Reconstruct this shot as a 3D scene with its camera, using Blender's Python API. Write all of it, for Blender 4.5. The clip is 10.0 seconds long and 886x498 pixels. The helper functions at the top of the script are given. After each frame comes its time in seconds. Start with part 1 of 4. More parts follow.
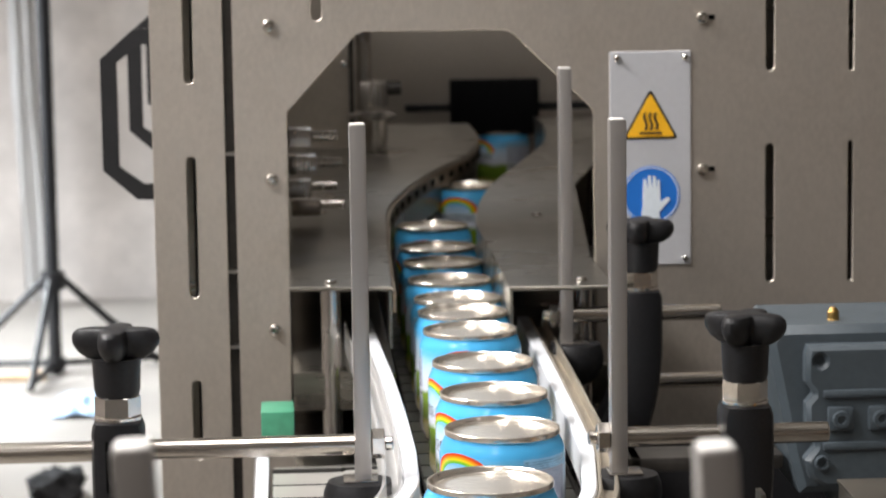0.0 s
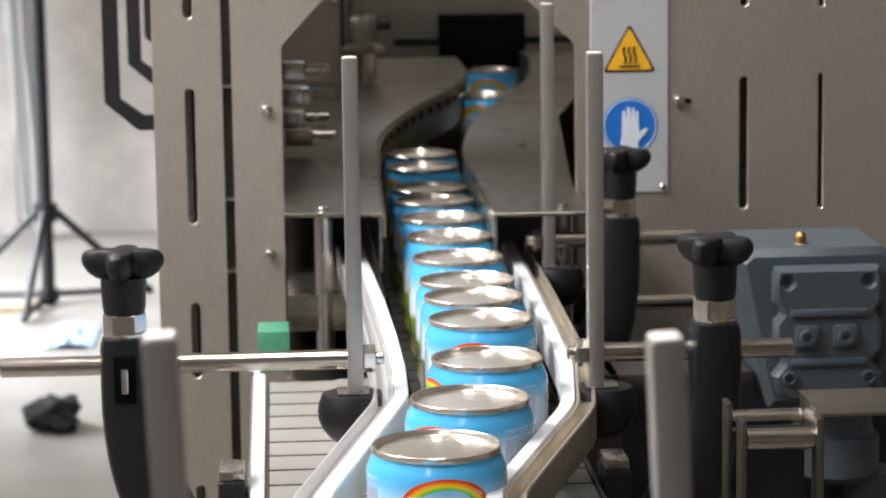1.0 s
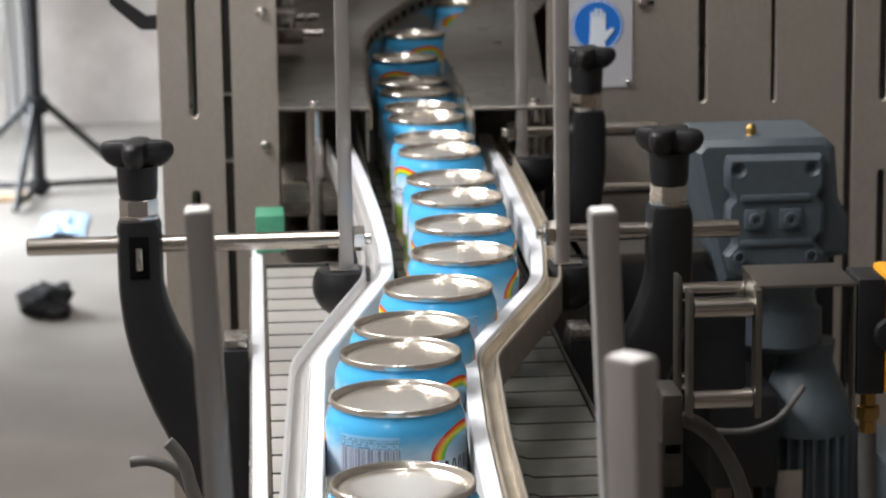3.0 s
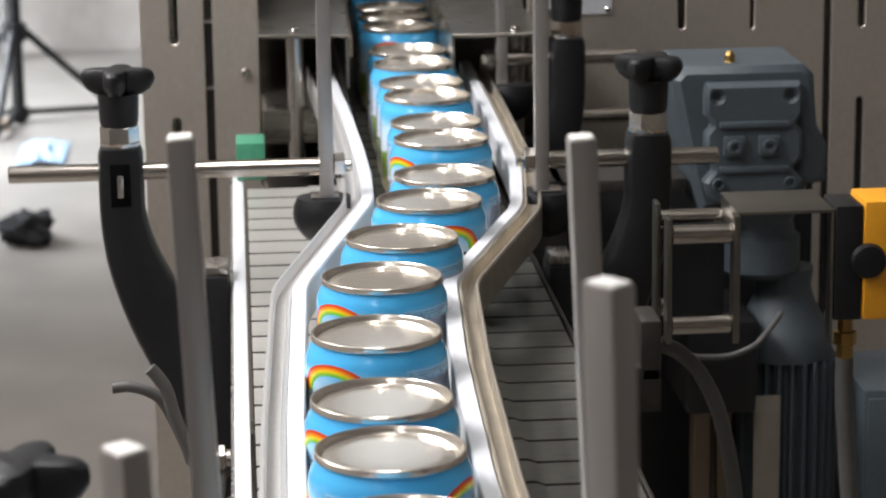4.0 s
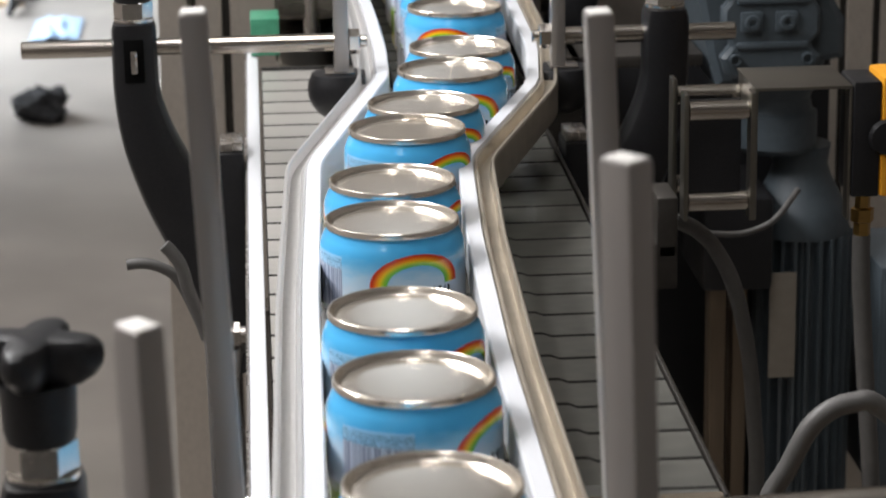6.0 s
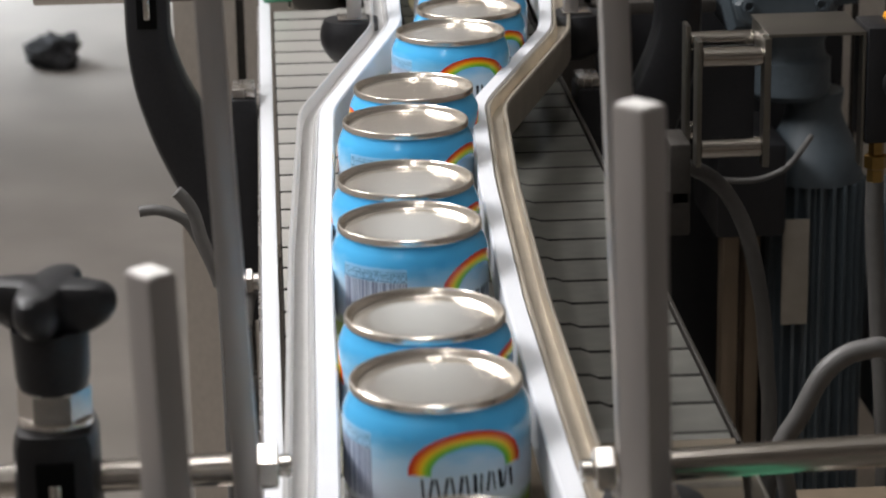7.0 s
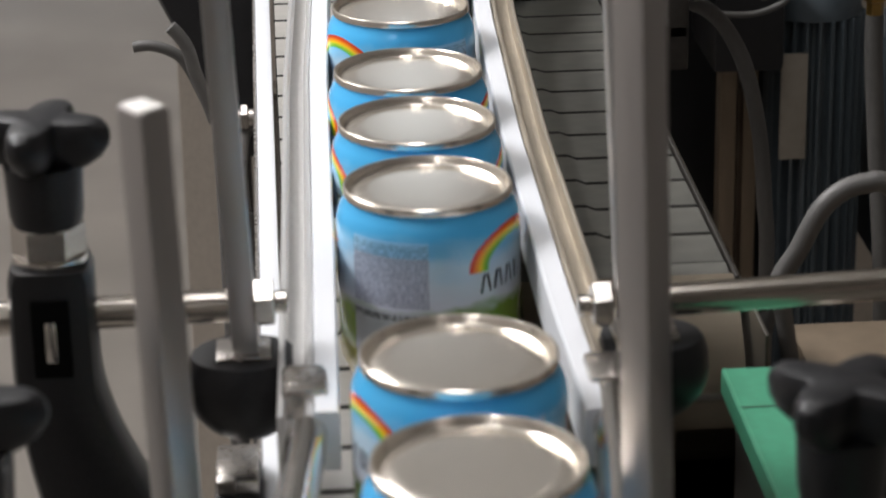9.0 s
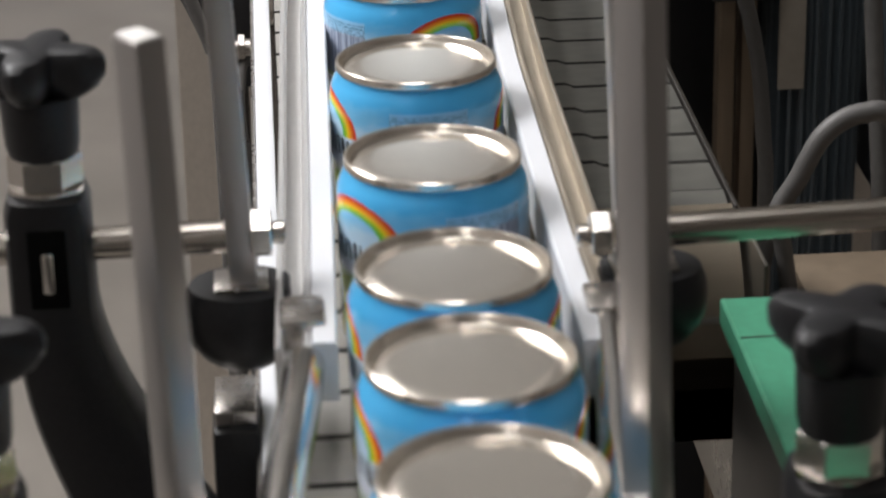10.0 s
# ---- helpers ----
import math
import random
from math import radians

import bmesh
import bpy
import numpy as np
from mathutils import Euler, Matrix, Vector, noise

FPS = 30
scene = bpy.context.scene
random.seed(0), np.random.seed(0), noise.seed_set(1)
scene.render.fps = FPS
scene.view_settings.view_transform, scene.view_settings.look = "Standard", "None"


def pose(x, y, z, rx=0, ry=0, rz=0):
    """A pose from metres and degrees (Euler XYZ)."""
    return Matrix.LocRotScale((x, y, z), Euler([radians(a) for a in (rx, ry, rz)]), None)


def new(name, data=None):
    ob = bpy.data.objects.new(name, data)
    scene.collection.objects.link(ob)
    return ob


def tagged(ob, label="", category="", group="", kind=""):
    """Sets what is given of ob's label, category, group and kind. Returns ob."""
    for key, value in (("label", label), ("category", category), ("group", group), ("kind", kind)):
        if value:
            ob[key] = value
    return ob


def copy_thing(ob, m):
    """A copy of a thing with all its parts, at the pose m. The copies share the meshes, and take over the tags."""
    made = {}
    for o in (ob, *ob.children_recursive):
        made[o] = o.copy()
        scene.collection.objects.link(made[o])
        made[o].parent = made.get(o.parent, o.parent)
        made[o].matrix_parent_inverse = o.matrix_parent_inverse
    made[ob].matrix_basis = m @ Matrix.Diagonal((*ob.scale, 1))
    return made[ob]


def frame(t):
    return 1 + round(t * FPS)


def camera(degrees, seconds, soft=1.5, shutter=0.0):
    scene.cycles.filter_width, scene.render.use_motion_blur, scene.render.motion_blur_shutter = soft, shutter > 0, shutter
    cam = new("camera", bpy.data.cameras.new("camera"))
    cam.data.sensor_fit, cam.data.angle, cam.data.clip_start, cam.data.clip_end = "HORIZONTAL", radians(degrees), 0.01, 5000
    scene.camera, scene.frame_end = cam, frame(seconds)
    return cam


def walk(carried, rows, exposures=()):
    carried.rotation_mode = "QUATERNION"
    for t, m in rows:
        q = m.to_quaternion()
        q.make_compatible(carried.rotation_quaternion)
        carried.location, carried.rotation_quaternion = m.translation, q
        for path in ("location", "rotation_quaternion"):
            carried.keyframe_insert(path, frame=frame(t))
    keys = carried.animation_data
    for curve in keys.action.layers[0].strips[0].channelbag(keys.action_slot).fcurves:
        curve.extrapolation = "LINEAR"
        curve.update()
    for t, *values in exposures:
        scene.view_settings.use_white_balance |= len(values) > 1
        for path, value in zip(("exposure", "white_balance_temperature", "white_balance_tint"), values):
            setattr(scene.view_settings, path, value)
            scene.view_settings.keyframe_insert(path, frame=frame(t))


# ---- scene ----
# Camera: a long lens on a tripod that tilts down along a can conveyor.
cam = camera(19.40, 10.0, soft=1.8, shutter=0.4)
cam.data.dof.use_dof = True
cam.data.dof.focus_distance = 1.40
cam.data.dof.aperture_fstop = 22.0
ROWS = [
    (0.0, 0.0164, 0.2765, 1.3421, 7.800, 3.400, -0.816),
    (0.5, 0.0142, 0.2312, 1.3446, 8.683, 3.508, -0.784),
    (1.0, 0.0116, 0.1835, 1.3500, 9.259, 3.629, -0.782),
    (1.5, 0.0085, 0.1332, 1.3570, 9.778, 3.637, -0.794),
    (2.0, 0.0050, 0.0782, 1.3657, 10.347, 3.646, -0.805),
    (2.5, 0.0018, 0.0268, 1.3748, 10.936, 3.750, -0.798),
    (4.0, 0.0000, 0.0000, 1.3800, 13.278, 4.430, -0.749),
    (4.5, 0.0001, 0.0012, 1.3797, 13.984, 4.417, -0.752),
    (5.0, 0.0002, 0.0023, 1.3794, 14.669, 4.371, -0.748),
    (5.5, 0.0003, 0.0046, 1.3787, 15.369, 4.243, -0.784),
    (7.0, 0.0005, 0.0080, 1.3775, 17.164, 3.736, -0.909),
    (7.5, 0.0005, 0.0079, 1.3774, 17.861, 3.711, -0.920),
    (8.0, 0.0007, 0.0101, 1.3766, 18.751, 3.712, -1.044),
    (8.5, 0.0009, 0.0134, 1.3752, 19.719, 3.746, -1.142),
    (9.0, 0.0010, 0.0155, 1.3741, 20.766, 3.750, -1.085),
    (9.5, 0.0011, 0.0165, 1.3735, 21.523, 3.771, -1.175),
    (10.0, 0.0012, 0.0185, 1.3724, 22.280, 3.764, -1.161),
]
walk(cam, [(t, pose(x, y, z, 90 - tilt, 0, -yaw) @ pose(0, 0, 0, 0, 0, roll)) for t, x, y, z, tilt, yaw, roll in ROWS],
     exposures=[(0.0, 0.72, 6400, 10), (1.0, 0.64, 6350, 10), (2.5, 0.44, 6300, 10), (4.5, 0.36, 6250, 10), (7.0, 0.17, 6250, 10), (10.0, 0.16, 6250, 10)])

# ---- world and light ----
world = bpy.data.worlds.new("world")
scene.world = world
world.use_nodes = True
world.node_tree.nodes["Background"].inputs[0].default_value = (0.75, 0.85, 1.0, 1)
world.node_tree.nodes["Background"].inputs[1].default_value = 0.3


def area(name, size_x, size_y, power, m, colour=(1, 1, 1)):
    lamp = bpy.data.lights.new(name, "AREA")
    lamp.shape, lamp.size, lamp.size_y, lamp.energy, lamp.color = "RECTANGLE", size_x, size_y, power, colour
    ob = new(name, lamp)
    ob.matrix_world = m
    return ob


# Ceiling tubes, each with its own fixture further down.
CEILING = 4.2
TUBES = [(-1.1, 4.2), (-1.4, -2.6), (0.05, 1.1)]
for (tx, ty), power in zip(TUBES, (50, 22, 24)):
    area("tube_light", 0.30, 2.2, power, pose(tx, ty, CEILING - 0.13), (1.0, 0.955, 0.91))
# Added fill lamp above the conveyor, unseen, to brighten cans and rails.
area("can_fill_light", 0.42, 1.5, 40, pose(-1.05, 1.60, 2.355, 0, -40, 0), (1.0, 0.965, 0.94))
# Daylight through the open gate in the west wall.
area("gate_light", 1.8, 2.1, 98, pose(-2.08, 7.30, 1.15, 0, -40, 0), (0.91, 0.96, 1.0)).data.spread = radians(100)


# Daylight through the high window in the north wall.
area("high_window_light", 0.32, 0.7, 1.6, pose(0.5, 8.97, 3.3, -90, 0, 0), (0.9, 0.96, 1.0))


# ---- mesh helpers ----
def part(name, bm, material, parent, label="", smooth=True, kind=""):
    me = bpy.data.meshes.new(name)
    bm.to_mesh(me)
    bm.free()
    if smooth:
        me.shade_smooth()
        me.set_sharp_from_angle(angle=radians(32))
    me.materials.append(material)
    ob = new(name, me)
    ob.parent = parent
    if label or kind:
        tagged(ob, label, kind=kind)
    return ob


def thing(name, label, category, m=None, group="", kind=""):
    ob = new(name)
    ob.empty_display_size = 0.02
    if m is not None:
        ob.matrix_world = m
    return tagged(ob, label, category, group, kind)


def solid(name, bm, material, label, category, group="", kind="", smooth=True):
    ob = part(name, bm, material, None, smooth=smooth)
    return tagged(ob, label, category, group, kind)


def boxes(*specs, bevel=0.0, segments=2):
    """One bmesh from (x0, x1, y0, y1, z0, z1) boxes with bevelled edges."""
    bm = bmesh.new()
    for x0, x1, y0, y1, z0, z1 in specs:
        made = bmesh.ops.create_cube(bm, size=1.0)["verts"]
        for v in made:
            v.co = Vector((x0 + (v.co.x + 0.5) * (x1 - x0), y0 + (v.co.y + 0.5) * (y1 - y0), z0 + (v.co.z + 0.5) * (z1 - z0)))
    if bevel > 0:
        bmesh.ops.bevel(bm, geom=bm.edges[:], offset=bevel, segments=segments, profile=0.6, affect="EDGES", clamp_overlap=True)
    return bm


def turned(profile, n=32, axis="z", centre=(0, 0, 0), bm=None):
    """A turned body from (radius, height) pairs round an axis."""
    bm = bm or bmesh.new()
    rings = []
    for r, h in profile:
        if r < 1e-6:
            rings.append([bm.verts.new((0, 0, h))])
        else:
            rings.append([bm.verts.new((r * math.cos(2 * math.pi * i / n), r * math.sin(2 * math.pi * i / n), h)) for i in range(n)])
    for a, b in zip(rings, rings[1:]):
        for i in range(n):
            j = (i + 1) % n
            if len(a) == 1 and len(b) == 1:
                continue
            if len(a) == 1:
                bm.faces.new((a[0], b[j], b[i]))
            elif len(b) == 1:
                bm.faces.new((a[i], a[j], b[0]))
            else:
                bm.faces.new((a[i], a[j], b[j], b[i]))
    made = [v for ring in rings for v in ring]
    turn = {"z": Matrix.Identity(4), "x": pose(0, 0, 0, 0, 90, 0), "-y": pose(0, 0, 0, 90, 0, 0)}[axis]
    bmesh.ops.transform(bm, matrix=Matrix.Translation(centre) @ turn, verts=made)
    return bm


def rod(x0, x1, y, z, r, axis="x", n=24, bm=None, chamfer=0.0008):
    length = x1 - x0
    at = {"x": (x0, y, z), "z": (y, z, x0)}[axis]
    return turned([(0, 0), (r - chamfer, 0), (r, chamfer), (r, length - chamfer), (r - chamfer, length), (0, length)], n, axis, at, bm)


def hexagon(x0, x1, y, z, r, axis="x", bm=None):
    return rod(x0, x1, y, z, r, axis, 6, bm, 0.0006)


def sweep(points, section, closed_section=True, up=Vector((0, 0, 1))):
    """Sweeps a section of (side, up) pairs along a path of points."""
    bm = bmesh.new()
    pts = [Vector(p) for p in points]
    rings = []
    for i, p in enumerate(pts):
        d = (pts[min(i + 1, len(pts) - 1)] - pts[max(i - 1, 0)]).normalized()
        side = d.cross(up).normalized()
        top = side.cross(d)
        rings.append([bm.verts.new(p + side * s + top * h) for s, h in section])
    k = len(section)
    for a, b in zip(rings, rings[1:]):
        for i in range(k if closed_section else k - 1):
            j = (i + 1) % k
            bm.faces.new((a[i], a[j], b[j], b[i]))
    if closed_section:
        bm.faces.new(rings[0][::-1])
        bm.faces.new(rings[-1])
    bmesh.ops.recalc_face_normals(bm, faces=bm.faces[:])
    return bm


def smooth_path(points, steps=6):
    """A Catmull-Rom curve through points."""
    pts = [Vector(p) for p in points]
    out = []
    for i in range(len(pts) - 1):
        p0, p1, p2, p3 = pts[max(i - 1, 0)], pts[i], pts[i + 1], pts[min(i + 2, len(pts) - 1)]
        for s in range(steps):
            t = s / steps
            out.append(0.5 * ((2 * p1) + (p2 - p0) * t + (2 * p0 - 5 * p1 + 4 * p2 - p3) * t * t + (3 * p1 - p0 - 3 * p2 + p3) * t ** 3))
    out.append(pts[-1])
    return out


def ring_section(r, n=12):
    return [(r * math.cos(2 * math.pi * i / n), r * math.sin(2 * math.pi * i / n)) for i in range(n)]


def tube(points, r, n=12, steps=6):
    return sweep(smooth_path(points, steps), ring_section(r, n), up=Vector((0.13, 0.21, 0.97)))


def sheet(outline, holes, thick, m, bevel=0.0006):
    """A plate cut from an outline with holes, in the x-y plane, thick along z, moved by m."""
    cu = bpy.data.curves.new("cut", "CURVE")
    cu.dimensions, cu.fill_mode, cu.extrude, cu.bevel_depth, cu.bevel_resolution = "2D", "BOTH", thick / 2 - bevel, bevel, 0
    for loop in [outline, *holes]:
        sp = cu.splines.new("POLY")
        sp.points.add(len(loop) - 1)
        for q, (x, y) in zip(sp.points, loop):
            q.co = (x, y, 0, 1)
        sp.use_cyclic_u = True
    ob = bpy.data.objects.new("cut", cu)
    scene.collection.objects.link(ob)
    me = ob.evaluated_get(bpy.context.evaluated_depsgraph_get()).to_mesh()
    bm = bmesh.new()
    bm.from_mesh(me)
    bpy.data.objects.remove(ob)
    bpy.data.curves.remove(cu)
    bmesh.ops.remove_doubles(bm, verts=bm.verts[:], dist=0.00002)
    bmesh.ops.transform(bm, matrix=m, verts=bm.verts[:])
    return bm


def slot(cx, z0, z1, w, n=5):
    """A round-ended upright slot."""
    r = w / 2
    lower = [(cx + r * math.cos(a), z0 + r + r * math.sin(a)) for a in np.linspace(math.pi, 2 * math.pi, n)]
    upper = [(cx + r * math.cos(a), z1 - r + r * math.sin(a)) for a in np.linspace(0, math.pi, n)]
    return lower + upper


def circle(cx, cz, r, n=20):
    return [(cx + r * math.cos(2 * math.pi * i / n), cz + r * math.sin(2 * math.pi * i / n)) for i in range(n)]


FRONT = pose(0, 0, 0, 90, 0, 0)  # x-y plane of a cut sheet stands up, facing -y


# ---- materials ----
class Net:
    """A small helper to write node arithmetic."""

    def __init__(self, name, metal=0.0, rough=0.5, colour=(0.5, 0.5, 0.5)):
        self.mat = bpy.data.materials.new(name)
        self.mat.use_nodes = True
        self.tree = self.mat.node_tree
        self.bsdf = self.tree.nodes["Principled BSDF"]
        self.bsdf.inputs["Base Color"].default_value = (*colour, 1)
        self.bsdf.inputs["Metallic"].default_value = metal
        self.bsdf.inputs["Roughness"].default_value = rough

    def link(self, a, b):
        self.tree.links.new(a, b)

    def math(self, op, a, b=0.0, c=0.0, clamp=False):
        n = self.tree.nodes.new("ShaderNodeMath")
        n.operation, n.use_clamp = op, clamp
        for k, value in enumerate((a, b, c)):
            if isinstance(value, (int, float)):
                n.inputs[k].default_value = value
            else:
                self.link(value, n.inputs[k])
        return n.outputs[0]

    def coords(self, which="Object"):
        return self.tree.nodes.new("ShaderNodeTexCoord").outputs[which]

    def mapped(self, scale, which="Object"):
        n = self.tree.nodes.new("ShaderNodeMapping")
        n.inputs["Scale"].default_value = scale
        self.link(self.coords(which), n.inputs["Vector"])
        return n.outputs[0]

    def noise(self, scale, detail=4.0, stretch=(1, 1, 1), rough=0.55):
        n = self.tree.nodes.new("ShaderNodeTexNoise")
        n.inputs["Scale"].default_value, n.inputs["Detail"].default_value, n.inputs["Roughness"].default_value = scale, detail, rough
        self.link(self.mapped(stretch), n.inputs["Vector"])
        return n.outputs["Fac"]

    def ramp(self, fac, stops, interpolation="LINEAR"):
        n = self.tree.nodes.new("ShaderNodeValToRGB")
        n.color_ramp.interpolation = interpolation
        e = n.color_ramp.elements
        while len(e) < len(stops):
            e.new(0.5)
        for el, (p, c) in zip(e, stops):
            el.position, el.color = p, (*c, 1) if len(c) == 3 else c
        self.link(fac, n.inputs[0])
        return n.outputs[0]

    def mix(self, fac, a, b):
        n = self.tree.nodes.new("ShaderNodeMix")
        n.data_type = "RGBA"
        for k, value in ((0, fac), (6, a), (7, b)):
            if isinstance(value, tuple):
                n.inputs[k].default_value = (*value, 1)
            elif isinstance(value, (int, float)):
                n.inputs[k].default_value = value
            else:
                self.link(value, n.inputs[k])
        return n.outputs[2]

    def to(self, socket, name):
        self.link(socket, self.bsdf.inputs[name])

    def bump(self, height, strength=0.2, distance=0.001):
        n = self.tree.nodes.new("ShaderNodeBump")
        n.inputs["Strength"].default_value, n.inputs["Distance"].default_value = strength, distance
        self.link(height, n.inputs["Height"])
        self.to(n.outputs[0], "Normal")


def surface(name, colour, rough=0.5, metal=0.0, grain=60.0, stretch=(1, 1, 1), depth=0.15, vary=0.12, stain=5.0, wear=0.08):
    """A plain surface with fine grain, larger stains and uneven gloss."""
    n = Net(name, metal, rough, colour)
    fine, broad = n.noise(grain, 5, stretch), n.noise(stain, 3)
    dark = tuple(c * (1 - vary) for c in colour)
    light = tuple(min(1, c * (1 + vary)) for c in colour)
    c1 = n.ramp(fine, [(0.3, dark), (0.7, light)])
    c2 = n.mix(n.math("MULTIPLY", n.ramp(broad, [(0.42, (0, 0, 0)), (0.68, (1, 1, 1))]), 0.55), c1, tuple(c * (1 - 2 * vary) for c in colour))
    n.to(c2, "Base Color")
    n.to(n.math("ADD", n.math("MULTIPLY", n.math("SUBTRACT", broad, 0.5), wear * 2), n.math("ADD", n.math("MULTIPLY", n.math("SUBTRACT", fine, 0.5), wear), rough), clamp=True), "Roughness")
    if depth > 0:
        n.bump(fine, depth, 0.0006)
    return n.mat


STEEL = surface("brushed_steel", (0.47, 0.44, 0.41), 0.27, 0.95, 220, (1, 1, 0.04), 0.02, 0.05, 7, 0.05)
PANEL = surface("matt_panel_steel", (0.585, 0.535, 0.475), 0.46, 0.92, 300, (1, 1, 0.6), 0.05, 0.07, 5.0, 0.09)
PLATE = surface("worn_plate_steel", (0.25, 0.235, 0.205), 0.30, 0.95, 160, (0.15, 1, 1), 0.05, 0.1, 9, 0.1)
SHINY = surface("polished_steel", (0.72, 0.69, 0.65), 0.2, 1.0, 400, (0.1, 1, 1), 0.03, 0.05, 20, 0.06)
BAR = surface("drawn_steel_bar", (0.43, 0.41, 0.395), 0.34, 0.75, 200, (1, 1, 0.03), 0.02, 0.06, 9, 0.06)
# Pale colour that imitates overhead light glaring on the bar tops.
LIT_TOP = surface("lit_bar_top", (0.78, 0.76, 0.73), 0.6, 0.25, 900, (1, 0.1, 1), 0.05, 0.06, 60, 0.05)
# Link sides: dirt and the shade between links in one near-black colour.
JOINT = surface("dirty_shaded_joint", (0.02, 0.018, 0.015), 0.8, 0.0, 200, (1, 1, 1), 0.0, 0.2, 20)
RAILBACK = surface("dull_rail_steel", (0.60, 0.54, 0.45), 0.42, 0.85, 120, (1, 0.1, 1), 0.08, 0.12, 25, 0.12)
BRIGHT = surface("bare_aluminium", (0.68, 0.67, 0.66), 0.36, 0.65, 250, (1, 1, 0.05), 0.05, 0.05, 12)
TIN = surface("tinplate", (0.88, 0.82, 0.73), 0.23, 0.90, 500, (1, 1, 1), 0.01, 0.03, 25, 0.02)
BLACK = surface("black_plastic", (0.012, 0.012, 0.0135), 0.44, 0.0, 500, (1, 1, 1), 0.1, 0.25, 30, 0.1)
BLACK.node_tree.nodes["Principled BSDF"].inputs["Specular IOR Level"].default_value = 0.35
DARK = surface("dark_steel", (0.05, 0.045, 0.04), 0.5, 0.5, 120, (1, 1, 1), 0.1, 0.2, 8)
RUBBER = surface("black_brush", (0.006, 0.006, 0.007), 0.75, 0.0, 300, (1, 1, 0.05), 0.3, 0.3, 12)
RUBBER.node_tree.nodes["Principled BSDF"].inputs["Specular IOR Level"].default_value = 0.08
WHITE = surface("white_plastic", (0.69, 0.70, 0.73), 0.35, 0.0, 150, (1, 0.1, 1), 0.06, 0.03, 15, 0.08)
GREEN = surface("green_plastic", (0.058, 0.255, 0.150), 0.45, 0.0, 200, (1, 1, 1), 0.08, 0.1, 20)
# Far chain: the shade it lies in is put into a darker link colour.
LINK_SHADED = surface("shaded_chain_steel", (0.115, 0.113, 0.10), 0.44, 0.3, 90, (0.4, 1, 1), 0.1, 0.22, 16, 0.14)
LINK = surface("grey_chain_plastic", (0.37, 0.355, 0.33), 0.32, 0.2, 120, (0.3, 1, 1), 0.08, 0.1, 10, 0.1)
MOTOR = surface("blue_grey_paint", (0.060, 0.076, 0.089), 0.48, 0.0, 180, (1, 1, 1), 0.25, 0.12, 14, 0.1)
YELLOW = surface("yellow_housing", (0.75, 0.33, 0.015), 0.4, 0.0, 150, (1, 1, 1), 0.06, 0.06, 15)
BROWN = surface("brown_steel", (0.22, 0.17, 0.12), 0.45, 0.5, 90, (1, 1, 0.1), 0.1, 0.15, 12)
BRASS = surface("brass", (0.42, 0.27, 0.09), 0.42, 1.0, 300, (1, 1, 1), 0.05, 0.1, 30)
CABLE = surface("grey_cable", (0.09, 0.086, 0.082), 0.5, 0.0, 200, (1, 1, 1), 0.08, 0.1, 20)
SIGN = surface("sign_sheet", (0.50, 0.505, 0.53), 0.42, 0.25, 250, (1, 1, 1), 0.03, 0.03, 12)
SIGN_YELLOW = surface("sign_yellow", (0.80, 0.42, 0.012), 0.5, 0.0, 250, (1, 1, 1), 0.03, 0.04, 12)
SIGN_BLUE = surface("sign_blue", (0.012, 0.14, 0.52), 0.5, 0.0, 250, (1, 1, 1), 0.03, 0.04, 12)
SIGN_BLACK = surface("sign_black", (0.02, 0.018, 0.015), 0.5, 0.0, 250, (1, 1, 1), 0.03, 0.04, 12)
SIGN_WHITE = surface("sign_white", (0.62, 0.68, 0.74), 0.5, 0.0, 250, (1, 1, 1), 0.03, 0.04, 12)
LABEL = surface("paper_plate", (0.32, 0.29, 0.25), 0.4, 0.3, 100, (1, 1, 1), 0.03, 0.08, 15)
FLOOR = surface("sealed_concrete", (0.255, 0.235, 0.212), 0.36, 0.0, 3.5, (1, 1, 1), 0.1, 0.17, 1.3, 0.12)
WALL = surface("dusty_wall", (0.56, 0.515, 0.48), 0.7, 0.0, 9, (1, 1, 1), 0.3, 0.15, 3.0, 0.08)
FILM = surface("milky_film", (0.66, 0.65, 0.64), 0.4, 0.0, 12, (1, 1, 0.2), 0.2, 0.08, 3.0, 0.08)
DRUM = surface("tan_worn_steel", (0.30, 0.25, 0.19), 0.5, 0.3, 120, (0.1, 1, 1), 0.1, 0.14, 14, 0.1)
CEIL = surface("ceiling_paint", (0.60, 0.60, 0.58), 0.8, 0.0, 20, (1, 1, 1), 0.1, 0.04, 1.0)
# Near-black that stands in for the shade inside gaps and slots.
DEEP_SHADE = surface("deep_shade", (0.004, 0.004, 0.004), 0.9, 0.0, 100, (1, 1, 1), 0.0, 0.1, 10)
DEEP_SHADE.node_tree.nodes["Principled BSDF"].inputs["Specular IOR Level"].default_value = 0.05
ROD = surface("ground_steel_rod", (0.56, 0.52, 0.47), 0.20, 1.0, 220, (0.03, 1, 1), 0.01, 0.05, 9, 0.04)
RAG = surface("dark_cloth", (0.014, 0.014, 0.016), 0.9, 0.0, 90, (1, 1, 1), 0.4, 0.3, 12)
TAN = surface("raw_wood", (0.42, 0.30, 0.19), 0.7, 0.0, 30, (1, 6, 1), 0.15, 0.15, 8)
PAPER = surface("blue_film", (0.30, 0.42, 0.58), 0.5, 0.0, 40, (1, 1, 1), 0.1, 0.12, 12)


